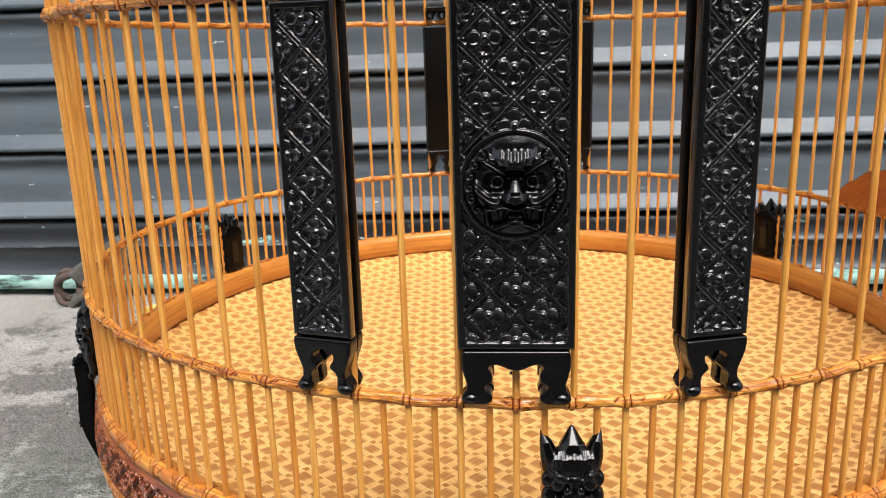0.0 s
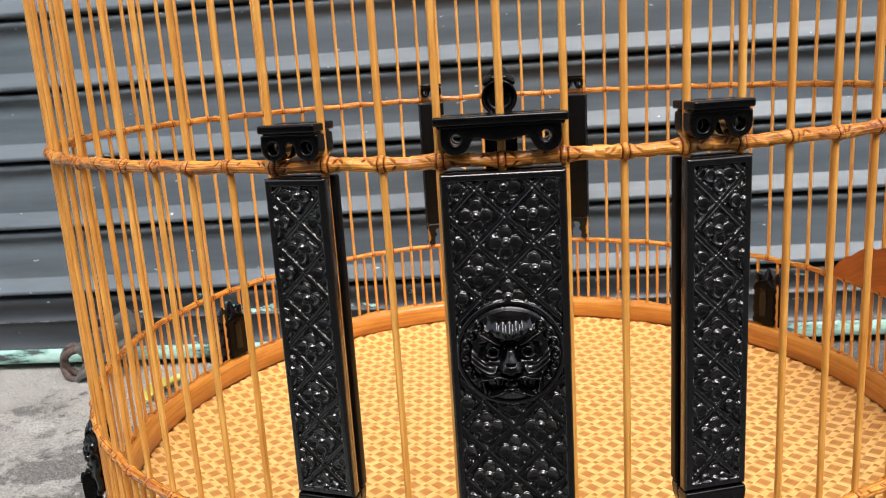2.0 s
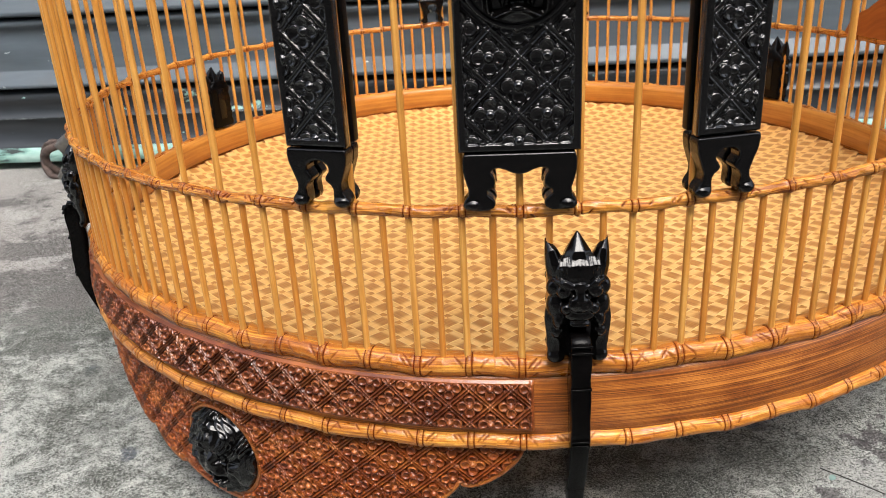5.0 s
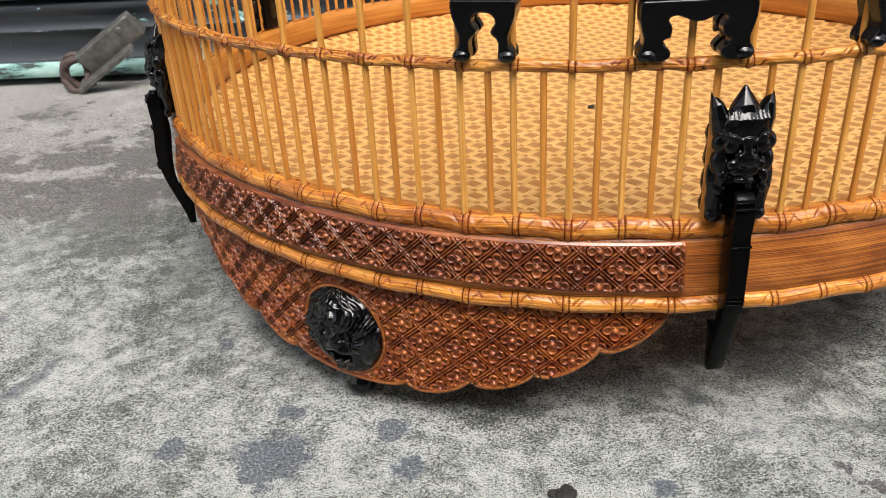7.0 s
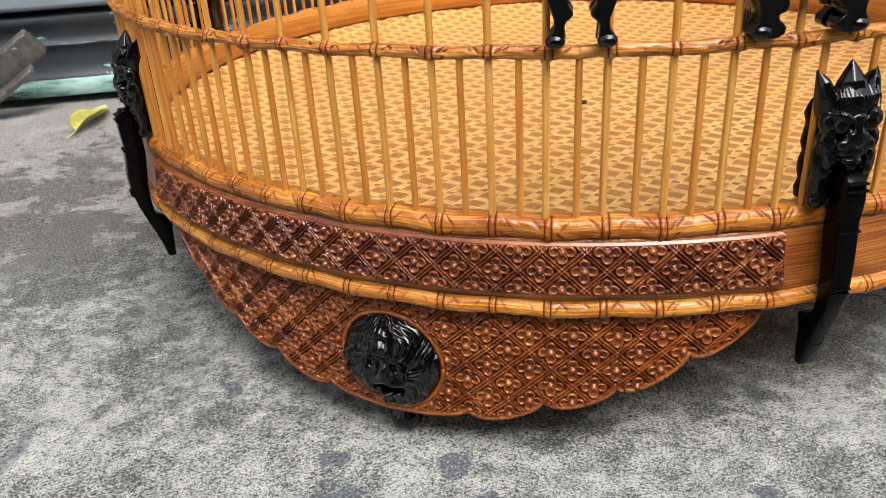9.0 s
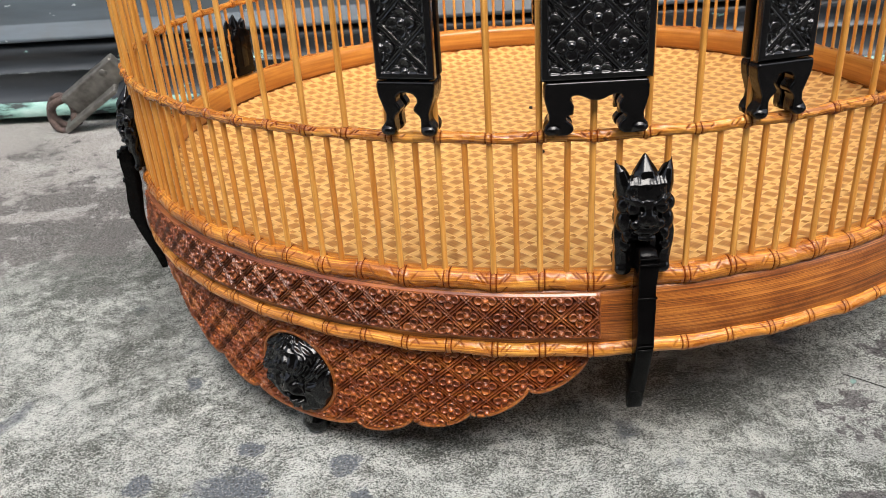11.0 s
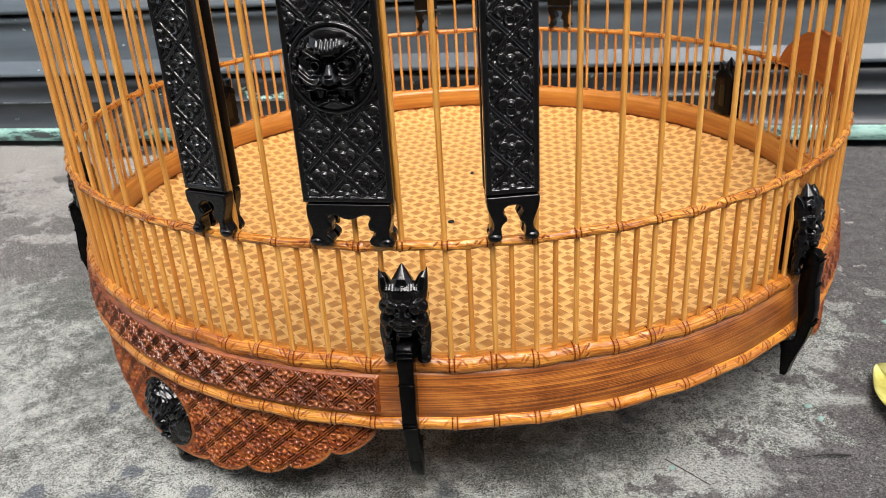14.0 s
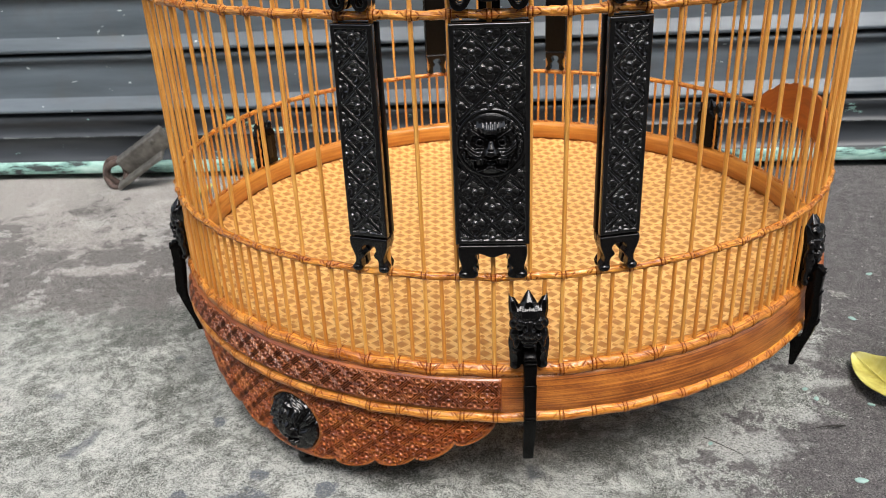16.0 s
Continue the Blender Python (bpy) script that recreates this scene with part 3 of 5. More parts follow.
cut_mesh = bar_mesh("bar", Z_MID, 0.60, 0.00119)
lower_mesh = bar_mesh("short_bar", Z_LOW, Z_MID, 0.00116)
rnd = random.Random(5)
# bars at door and side panels, shifted off even spacing to fit the camera's view
WIDER = {1: 0.12, 83: -0.12, 3: 0.27, 4: 0.27, 80: -0.27, 81: -0.27}
for k in range(84):
    lean = WIDER.get(k, 0.0)
    for mesh, name, deg, mat in ((upper_mesh, "bar", -90 + k * STEP + lean, BAR), (lower_mesh, "short_bar", -90 + (k + 0.5) * STEP, BAR_LOW)):
        # each latch takes the place of one bar below the middle ring
        if mesh == lower_mesh and k + 0.5 in LATCHES:
            continue
        ob = link(name, cut_mesh if mesh == upper_mesh and k in LATCHES else mesh, mat, cage)
        ob.matrix_basis = Matrix.Translation(polar(R_BAR - 0.0004, deg + rnd.uniform(-0.05, 0.05), 0)) @ Matrix.Rotation(rnd.uniform(0, 6.28), 4, "Z")

# floor rim, band, floor
def lathe(name, profile, material, label, a0=0.0, a1=360.0, n=240, darkening=None):
    """Turns an r, z profile round the cage's axis."""
    full = a1 - a0 >= 359.9
    deg = np.linspace(a0, a1, n + 1)[: n if full else n + 1]
    pr = np.array(profile)
    run = np.concatenate([[0], np.cumsum(np.hypot(*np.diff(pr, axis=0).T))])
    A, Z = np.radians(deg)[:, None], pr[None, :, 1]
    Rr = pr[None, :, 0]
    pts = np.stack([Rr * np.cos(A), Rr * np.sin(A), Z + 0 * A], -1)
    grain = np.stack([A * 0.24 + 0 * Z, run[None, :] + 0 * A, 0 * A + 0 * Z], -1)
    return link(name, sheet(name, pts, full, False, {"grain": grain, "darkening": np.zeros(pts.shape[:2])}), material, cage, label)


FLOOR_Z, SAG, R_RIM, R_FLOOR = 0.0796, 0.0088, 0.2295, 0.2297


def floor_z(x, y):
    """The woven floor lies low; its edge is bent up to fit the camera's view of the rim."""
    return FLOOR_Z - SAG * (1 - (np.hypot(x, y) / R_FLOOR) ** 8)


lathe("rim", [(0.2345, 0.0812), (R_RIM + 0.0002, 0.0812), (R_RIM - 0.0008, 0.0820), (R_RIM - 0.0008, 0.0935), (R_RIM - 0.0003, 0.0950), (R_RIM + 0.0006, 0.0962), (R_RIM + 0.002, 0.0970), (R_LOW, 0.0970), (R_LOW, 0.094)], RIM, "smooth amber wooden rim round the woven floor")
lathe("base_band", [(0.2340, 0.0915), (0.2368, 0.0907), (0.2378, 0.0895), (0.2386, 0.0870), (0.2393, 0.0830), (0.2398, 0.0785), (0.2401, 0.0740), (0.2401, 0.0715), (0.2398, 0.0690), (0.2360, 0.0640), (0.2300, 0.0640), (0.2300, 0.0915)], BAND, "dark brown bamboo base band with fine grain")
lathe("floor_board", [(r, float(floor_z(r, 0)) - 0.00010) for r in np.linspace(0.0005, R_FLOOR, 40)] + [(R_FLOOR, 0.0645), (0.0005, 0.0645)], WEAVE_BED, "dark underside of the woven floor", n=96)


def woven_strip(k, own, across, width, over):
    """One flat bamboo strip that goes over and under those that cross it; own and across are degrees, pitch and start of the two sets."""
    deg, pitch, start = own
    off = (k + start) * pitch
    half = math.sqrt(max((R_FLOOR - 0.0004) ** 2 - off ** 2, 0))
    t = np.linspace(-half, half, int(2 * half / across[1] * 12) + 1)
    w = np.array([-1.0, -0.90, -0.84, 0.0, 0.84, 0.90, 1.0]) * width / 2
    c, s = math.cos(radians(deg)), math.sin(radians(deg))
    side = math.radians(across[0])
    count = ((t * c - off * s) * -math.sin(side) + (t * s + off * c) * math.cos(side)) / across[1] - across[2]
    wave = over * np.cos(np.pi * (count + k))
    lift = 0.00020 * np.sign(wave) * np.abs(wave) ** 0.6
    crown = 0.00010 * (1 - (w / (width / 2)) ** 2)
    T, Wd = np.meshgrid(t, w, indexing="ij")
    O = off + Wd
    z = floor_z(T * c - O * s, T * s + O * c) + 0.00035 + lift[:, None] + crown[None, :] - 0.0001 * (np.abs(Wd) > width * 0.45)
    pts = np.stack([T * c - O * s, T * s + O * c, z], -1)
    rise = np.clip((wave[:, None] - 0.22) / 0.62, 0, 1)
    darkening = rise * rise * (3 - 2 * rise) * (np.abs(Wd) < width * 0.43)
    edge = (np.abs(Wd) > width * 0.44) + 0.0 * T
    grain = np.stack([T, O, 0 * T + off * 7], -1)
    return sheet("floor_strip", pts, attrs={"darkening": darkening, "edge": edge, "grain": grain})


SET_A, SET_B = (46.05, 0.01106, 0.678), (134.89, 0.00963, 0.199)
for own, across, width, over in ((SET_A, SET_B, 0.0078, -1), (SET_B, SET_A, 0.0068, 1)):
    for k in range(-26, 27):
        if abs((k + own[2]) * own[1]) < R_FLOOR - 0.004:
            link("floor_strip", woven_strip(k, own, across, width, over), WEAVE, cage)


# ---- carved relief ----
GRAINS = np.random.RandomState(12).rand(256, 256)


def stipple(u, v, size):
    """Chisel marks: smooth random heights 0..1 on a grid of the given size."""
    a, b = u / size, v / size
    i, j = np.floor(a).astype(int), np.floor(b).astype(int)
    p, q = a - i, b - j
    p, q = p * p * (3 - 2 * p), q * q * (3 - 2 * q)
    g = lambda m, n: GRAINS[(i + m) % 256, (j + n) % 256]
    return (g(0, 0) * (1 - p) + g(1, 0) * p) * (1 - q) + (g(0, 1) * (1 - p) + g(1, 1) * p) * q


def lattice(u, v, dh, dv, lines=0.74, lip=0.0):
    """Height 0..1 of the carved lattice with four-petalled flowers; lip sharpens the rolled edge of the petals."""
    a, b = u / dh + v / dv, u / dh - v / dv
    fa, fb = a - np.floor(a) - 0.5, b - np.floor(b) - 0.5
    du, dw = (fa + fb) / 2, (fa - fb) / 2
    rib = np.maximum.reduce([np.exp(-((0.5 - np.abs(f) - 0.056) / 0.020) ** 2) for f in (fa, fb)])
    flat = np.maximum.reduce([(np.abs(f) > 0.43) * 1.0 for f in (fa, fb)])
    far = np.hypot(du, dw)
    # dished petals with a rolled lip, leaning out from the heart
    spots = ((0.182, 0), (-0.182, 0), (0, 0.182), (0, -0.182))
    cup = np.minimum.reduce([np.hypot(du - x, dw - y) for x, y in spots]) / 0.132
    lean = np.clip((far - 0.08) / 0.22, 0, 1)
    petals = np.clip((1.0 - cup) / 0.16, 0, 1) ** 0.6 * (0.26 + 0.30 * lean + 0.33 * np.clip(cup, 0, 1) ** 3)
    petals = petals + (cup < 0.9) * 0.07 * (stipple(u, v, 0.00042) - 0.5)
    if lip:
        petals = np.clip((1.0 - cup) / 0.10, 0, 1) ** 0.5 * (0.22 + 0.26 * lean) + lip * np.exp(-((cup - 0.80) / 0.12) ** 2) * (0.7 + 0.3 * lean)
        petals = petals + (cup < 0.9) * 0.10 * (stipple(u, v, 0.00060) - 0.5)
    heart = np.sqrt(np.clip(1 - (far / (0.088 if lip else 0.104)) ** 2, 0, 1)) * 1.02
    pits = 0.30 * stipple(u, v, 0.00052) * stipple(u + 0.01, v, 0.0011) * 2
    return np.maximum.reduce([rib * lines, flat * 0.32, petals, heart, pits])


def relief_plate(name, w, h, thick, height, material, parent, res=0.00021):
    """A plate facing -y with a relief on its front; x across, z up from 0."""
    nu, nv = int(w / res) + 1, int(h / res) + 1
    x, z = np.meshgrid(np.linspace(-w / 2, w / 2, nu), np.linspace(0, h, nv), indexing="ij")
    y = -thick / 2 - height(x, z)
    edge = np.minimum(np.minimum(x + w / 2, w / 2 - x), np.minimum(z, h - z))
    y = y + 0.0007 * np.clip(1 - edge / 0.0008, 0, 1) ** 2
    front = np.stack([x, y, z], -1)
    pts = np.zeros((nu + 4, nv + 4, 3))
    pts[2:-2, 2:-2] = front
    for p in (1, 0):
        q = -1 - p
        pts[p, :], pts[q, :] = pts[p + 1, :], pts[q - 1, :]
        pts[:, p], pts[:, q] = pts[:, p + 1], pts[:, q - 1]
    pts[[0, 1, -2, -1], :, 1] = thick / 2
    pts[:, [0, 1, -2, -1], 1] = thick / 2
    pts[[0, -1], :, 0] = 0
    pts[:, [0, -1], 0] *= 0.0
    return link(name, sheet(name, pts), material, parent)


PANEL_Z, PANEL_H = 0.1698, 0.1056
LION_Z = 0.2212


def frame_relief(w, h, dh, shift, first, lion=None):
    def height(x, z):
        edge = np.minimum(np.minimum(x + w / 2, w / 2 - x), np.minimum(z, h - z))
        inside = np.clip((edge - 0.0021) / 0.0005, 0, 1)
        pat = -0.0015 + 0.0019 * lattice(x + shift, z - first, dh, dh, 0.56)
        if lion is not None:
            d = np.hypot(x, z - lion)
            pat = np.where(d < 0.0160, -0.0010, pat)
            pat = np.maximum(pat, np.where(np.abs(d - 0.0156) < 0.0008, 0.0004 * np.sqrt(np.clip(1 - ((d - 0.0156) / 0.0008) ** 2, 0, 1)), -1))
        return inside * pat
    return height


def blend(bm, voxel, name, rounds=2):
    """Melts overlapping lumps into one carved skin."""
    mesh = bpy.data.meshes.new(name)
    bm.to_mesh(mesh)
    bm.free()
    ob = bpy.data.objects.new(name, mesh)
    scene.collection.objects.link(ob)
    m = ob.modifiers.new("melt", "REMESH")
    m.mode, m.voxel_size = "VOXEL", voxel
    if rounds:
        q = ob.modifiers.new("soften", "SMOOTH")
        q.factor, q.iterations = 0.5, rounds
    bpy.context.view_layer.update()
    out = bpy.data.meshes.new_from_object(ob.evaluated_get(bpy.context.evaluated_depsgraph_get()))
    bpy.data.objects.remove(ob)
    bpy.data.meshes.remove(mesh)
    out.name = name
    out.materials.clear()
    return out


def lion_mask():
    """A round beast mask in relief, facing -y."""
    n = 230
    r = 0.0150
    x, z = np.meshgrid(np.linspace(-r, r, n), np.linspace(-r, r, n), indexing="ij")
    X, Z = x / r, z / r
    ax = np.abs(X)
    ring = np.hypot(X, Z)

    def up(a, b, v):
        q = np.clip((v - a) / (b - a), 0, 1)
        return q * q * (3 - 2 * q)

    # face plate, narrower at the jaw
    wide = 0.80 - 0.20 * up(-0.15, -0.5, Z)
    h = 0.0010 + 0.0030 * np.sqrt(np.clip(1 - (ring / 0.98) ** 2, 0, 1)) * up(wide + 0.06, wide - 0.06, ax)
    # bald dome of the forehead, combed along its lower edge
    crown = np.sqrt(np.clip(1 - (X / (0.52 - 0.16 * up(0.62, 0.40, Z))) ** 2, 0, 1)) * up(0.35, 0.43, Z)
    comb = 0.00034 * np.cos(X * 48) * up(0.76, 0.66, Z) * up(0.44, 0.54, Z) * up(0.34, 0.22, ax)
    h = np.maximum(h, np.where(crown > 0, crown * (0.0034 + 0.0008 * up(0.98, 0.80, Z) + 0.0026 * up(0.78, 0.48, Z) + comb), 0))
    # frown between the brows
    h -= 0.0016 * np.exp(-(X / 0.16) ** 4 - ((Z - 0.24) / 0.07) ** 2)
    # deep eye sockets under brows that sweep up and out
    brow = Z - (0.24 + 0.62 * (ax - 0.16) - 0.45 * np.clip(ax - 0.45, 0, 1) ** 2)
    h -= 0.0017 * np.exp(-((ax - 0.36) / 0.25) ** 4 - ((Z - 0.10) / 0.17) ** 4)
    h += 0.0022 * np.exp(-(brow / 0.050) ** 2) * up(0.10, 0.20, ax) * up(0.72, 0.56, ax)
    h += 0.0012 * np.exp(-((brow - 0.13) / 0.045) ** 2) * up(0.34, 0.42, ax) * up(0.72, 0.62, ax)
    eye = np.hypot(ax - 0.335, Z - 0.115)
    h = np.where(eye < 0.17, np.maximum(h, 0.0030 + 0.0014 * np.sqrt(np.clip(1 - (eye / 0.17) ** 2, 0, 1))), h)
    h += 0.0008 * np.exp(-((eye - 0.108) / 0.024) ** 2) - 0.0022 * up(0.080, 0.050, eye)
    # cheeks like wings: a broad fold that curls in beside the nose
    wing = Z - (-0.30 + 1.05 * np.clip(ax - 0.40, 0, 1) ** 1.4 + 0.8 * np.clip(0.34 - ax, 0, 1))
    h += 0.0024 * np.exp(-(wing / 0.070) ** 2) * up(0.22, 0.34, ax) * up(0.92, 0.76, ax)
    h += 0.0008 * np.exp(-((wing - 0.15) / 0.060) ** 2) * up(0.42, 0.52, ax) * up(0.86, 0.72, ax)
    # nose: a smooth wedge, widest over the nostrils
    side = 0.115 + 0.17 * up(0.20, -0.26, Z)
    nose = np.clip(1 - (ax / side) ** 2.4, 0, 1) ** 0.5 * up(-0.36, -0.29, Z) * up(0.40, 0.12, Z)
    h = np.maximum(h, (0.0046 + 0.0030 * up(0.25, -0.25, Z)) * nose)
    h -= 0.0010 * np.exp(-((Z + 0.11 - 0.5 * X ** 2) / 0.018) ** 2) * (ax < 0.10) + 0.0018 * np.exp(-((ax - 0.12) / 0.05) ** 2 - ((Z + 0.31) / 0.03) ** 2)
    # wavy upper lip, open mouth with fangs and tongue, square lower jaw
    lip = Z + 0.405 + 0.030 * np.cos(ax * 13)
    h += 0.0024 * np.exp(-(lip / 0.036) ** 2) * up(0.66, 0.58, ax)
    h -= 0.0018 * up(-0.43, -0.48, Z) * up(-0.76, -0.70, Z) * up(0.52, 0.46, ax)
    fang = np.clip(1 - (ax - 0.27) ** 2 / (0.10 * np.clip((Z + 0.72) / 0.26, 0.02, 1)) ** 2, 0, 1) * up(-0.72, -0.66, Z) * up(-0.42, -0.46, Z)
    h += 0.0013 * np.sqrt(fang)
    h += 0.0019 * np.sqrt(np.clip(1 - (X / 0.17) ** 2 - ((Z + 0.60) / 0.10) ** 2, 0, 1)) 
    h += 0.0018 * np.exp(-((ax - 0.55 - 0.10 * (Z + 0.6)) / 0.045) ** 2) * up(-0.84, -0.76, Z) * up(-0.40, -0.48, Z)
    h += 0.0022 * np.exp(-((Z + 0.78 - 0.10 * np.cos(ax * 5.5)) / 0.055) ** 2) * up(0.60, 0.50, ax)
    h = np.where(ring > 0.95, np.minimum(h, 0.0006), h)
    # ringlets of the mane round the face
    for a, far in ((45, 0.86), (29, 0.87), (14, 0.88), (-1, 0.88), (-16, 0.87), (-31, 0.85)):
        for side in (-1, 1):
            cx, cz = side * far * math.cos(radians(a)), far * math.sin(radians(a))
            q = np.hypot(X - cx, Z - cz)
            turn = np.arctan2(Z - cz, side * (X - cx))
            lock = 0.0012 + 0.0016 * np.clip(1 - (q / 0.118) ** 3, 0, 1) + 0.0006 * np.cos(q * 62 - turn)
            h = np.where(q < 0.112, np.maximum(np.minimum(h, 0.0012), lock), h)
    h = np.maximum(h, 0.0003)
    y = np.where(ring < 1.0, -h, 0.001)
    pts = np.stack([x, y, z], -1)
    return sheet("lion_mask", pts, solid=lambda p, f: np.hypot(p.reshape(-1, 3)[f, 0], p.reshape(-1, 3)[f, 2]).max(1) < r * 1.01)


def mirror(half):
    return half + [(-x, z) for x, z in reversed(half) if abs(x) > 1e-6]


mm = lambda pts: [(x / 1000, z / 1000) for x, z in pts]
WIDE_FOOT = mm(mirror([(-16.4, 17.4), (-16.9, 15.5), (-16.9, 12), (-16.2, 9), (-15.4, 6.4), (-15.6, 4.4), (-16.8, 2.8), (-17.2, 1.2), (-16.2, -0.3), (-13, -0.6), (-9.4, -0.4), (-7.6, 0.6), (-7.2, 2), (-8.0, 3.4), (-9.6, 4.6), (-9.8, 5.8), (-8.4, 6.4), (-7.4, 7.6), (-7.2, 9.2), (-7.8, 10.6), (-8.6, 11.6), (-7.8, 12.7), (-6, 12.9), (-4, 12.2), (-2, 11.2), (0, 10.9)]))
SLIM_FOOT = mm(mirror([(-10.1, 18.4), (-10.3, 16.5), (-9.9, 13.5), (-8.6, 10), (-7.6, 7.2), (-7.8, 4.8), (-9.0, 3.2), (-9.6, 1.6), (-9.0, 0), (-6.8, -0.6), (-5.2, -0.2), (-4.5, 1.2), (-4.6, 3), (-4.8, 5.2), (-4.1, 6.8), (-2.7, 7.9), (-2.2, 8.9), (-2.9, 10.2), (-3.8, 11.4), (-3.6, 13), (-2.2, 14.3), (0, 14.7)]))


def arc_points(cx, cz, r, a0, a1, n=9):
    return [(cx + r * math.cos(radians(a)), cz + r * math.sin(radians(a))) for a in np.linspace(a0, a1, n)]


WIDE_CAP = mm(mirror([(-17.0, 7.4)] + arc_points(-12.8, 3.7, 4.3, 170, 345) + [(-7.6, 4.3), (-5.2, 3.9), (-2.6, 3.2), (0, 3.0)]))
SLIM_CAP = mm(mirror([(-9.7, 7.4)] + arc_points(-5.7, 3.5, 4.1, 175, 345) + [(-1.5, 3.6), (-0.9, 4.6), (0, 4.9)]))


def circle(cx, cz, r, n=14):
    return mm([(cx + r * math.cos(2 * math.pi * k / n), cz + r * math.sin(2 * math.pi * k / n)) for k in range(n)])


def cap_mesh(outline, holes, width):
    """Scrolled bracket with softly rounded edges under a straight top rail."""
    soft = blend(slab(outline, 0.0050, 0.0006, holes), 0.00030, "cap", 9)
    bm = bmesh.new()
    bm.from_mesh(soft)
    bpy.data.meshes.remove(soft)
    join_bm(bm, box(width - 0.0018, 0.0052, 0.0012, 0.0004, at=(0, 0.0002, 0.0076)))
    join_bm(bm, box(width, 0.0068, 0.0025, 0.0008, at=(0, -0.0007, 0.0092), segments=3))
    return bm


def foot_mesh(outline, toes, spurs):
    """Curved bracket foot: S-shaped legs with scrolled toes and a leaf spur inside each knee."""
    bm = slab(outline, 0.0060, 0.0020)
    for x in toes:
        join_bm(bm, ball(0.0030, 0.0026, 0.0021, at=(x, -0.0016, 0.0014)))
    for x, z, lean in spurs:
        join_bm(bm, ball(0.0011, 0.0030, 0.0024, at=(x, -0.0002, z), turn=Matrix.Rotation(lean, 4, "Y")))
    soft = blend(bm, 0.00030, "foot", 7)
    bm = bmesh.new()
    bm.from_mesh(soft)
    bpy.data.meshes.remove(soft)
    return bm


def door_panel(parent, name, w, label, wide):
    """A carved black plate before the bars with its twin behind them, foot below and cap above."""
    thing = tagged(new(name), label)
    thing.parent = parent
    low = PANEL_Z if wide else PANEL_Z + 0.0012
    tall = PANEL_Z + PANEL_H - low
    lion = LION_Z - PANEL_Z if wide else None
    plate = relief_plate("carved_plate", w, tall, 0.0034, frame_relief(w, tall, 0.0164, 0.0, 0.0110, lion) if wide else frame_relief(w, tall, 0.0161, 0.00805, 0.0185), BLACK_CARVED, thing)
    plate.matrix_basis = Matrix.Translation((0, -0.2400, low))
    back = part("back_plate", box(w, 0.0040, tall, 0.0008, at=(0, -0.2330, low + tall / 2)), BLACK_BACK, thing)
    foot = part("foot", foot_mesh(WIDE_FOOT, (-0.0142, 0.0142), ((-0.0084, 0.0080, -0.4), (0.0084, 0.0080, 0.4))) if wide else foot_mesh(SLIM_FOOT, (-0.0072, 0.0072), ()), BLACK_MATT, thing)
    foot.matrix_basis = Matrix.Translation((0, -0.2392, Z_MID + 0.0026))
    foot2 = link("back_foot", foot.data, BLACK_MATT, thing)
    foot2.matrix_basis = Matrix.Translation((0, -0.2330, Z_MID + 0.0026)) @ Matrix.Diagonal((0.95, 0.7, 1, 1))
    holes = [circle(-12.6, 3.9, 1.6), circle(12.6, 3.9, 1.6)] if wide else [circle(-5.6, 3.5, 1.8), circle(5.6, 3.5, 1.8)]
    cap = part("cap", cap_mesh(WIDE_CAP if wide else SLIM_CAP, holes, 0.0378 if wide else 0.0190), BLACK, thing)
    cap.matrix_basis = Matrix.Translation((0, -0.2396, Z_UP + 0.0026))
    cap2 = link("back_cap", cap.data, BLACK, thing)
    cap2.matrix_basis = Matrix.Translation((0, -0.2324, Z_UP + 0.0026)) @ Matrix.Rotation(math.pi, 4, "Z") @ Matrix.Diagonal((1.0 if wide else 0.9, 1, 1, 1))
    if wide:
        mask = link("lion_mask", lion_mask(), BLACK_MASK, plate, "carved beast mask in black wood")
        mask.matrix_basis = Matrix.Translation((0, -0.0011, LION_Z - PANEL_Z))
    return thing


door_panel(cage, "door_panel", 0.0360, "black carved sliding door panel with a beast mask", True)
slim = door_panel(cage, "side_panel", 0.0205, "narrow black panel carved with flowers in a lattice", False)
slim.matrix_basis = Matrix.Rotation(radians(-15), 4, "Z")
for turn in (15, 165, 195):
    copy_thing(slim, Matrix.Rotation(radians(turn), 4, "Z"))

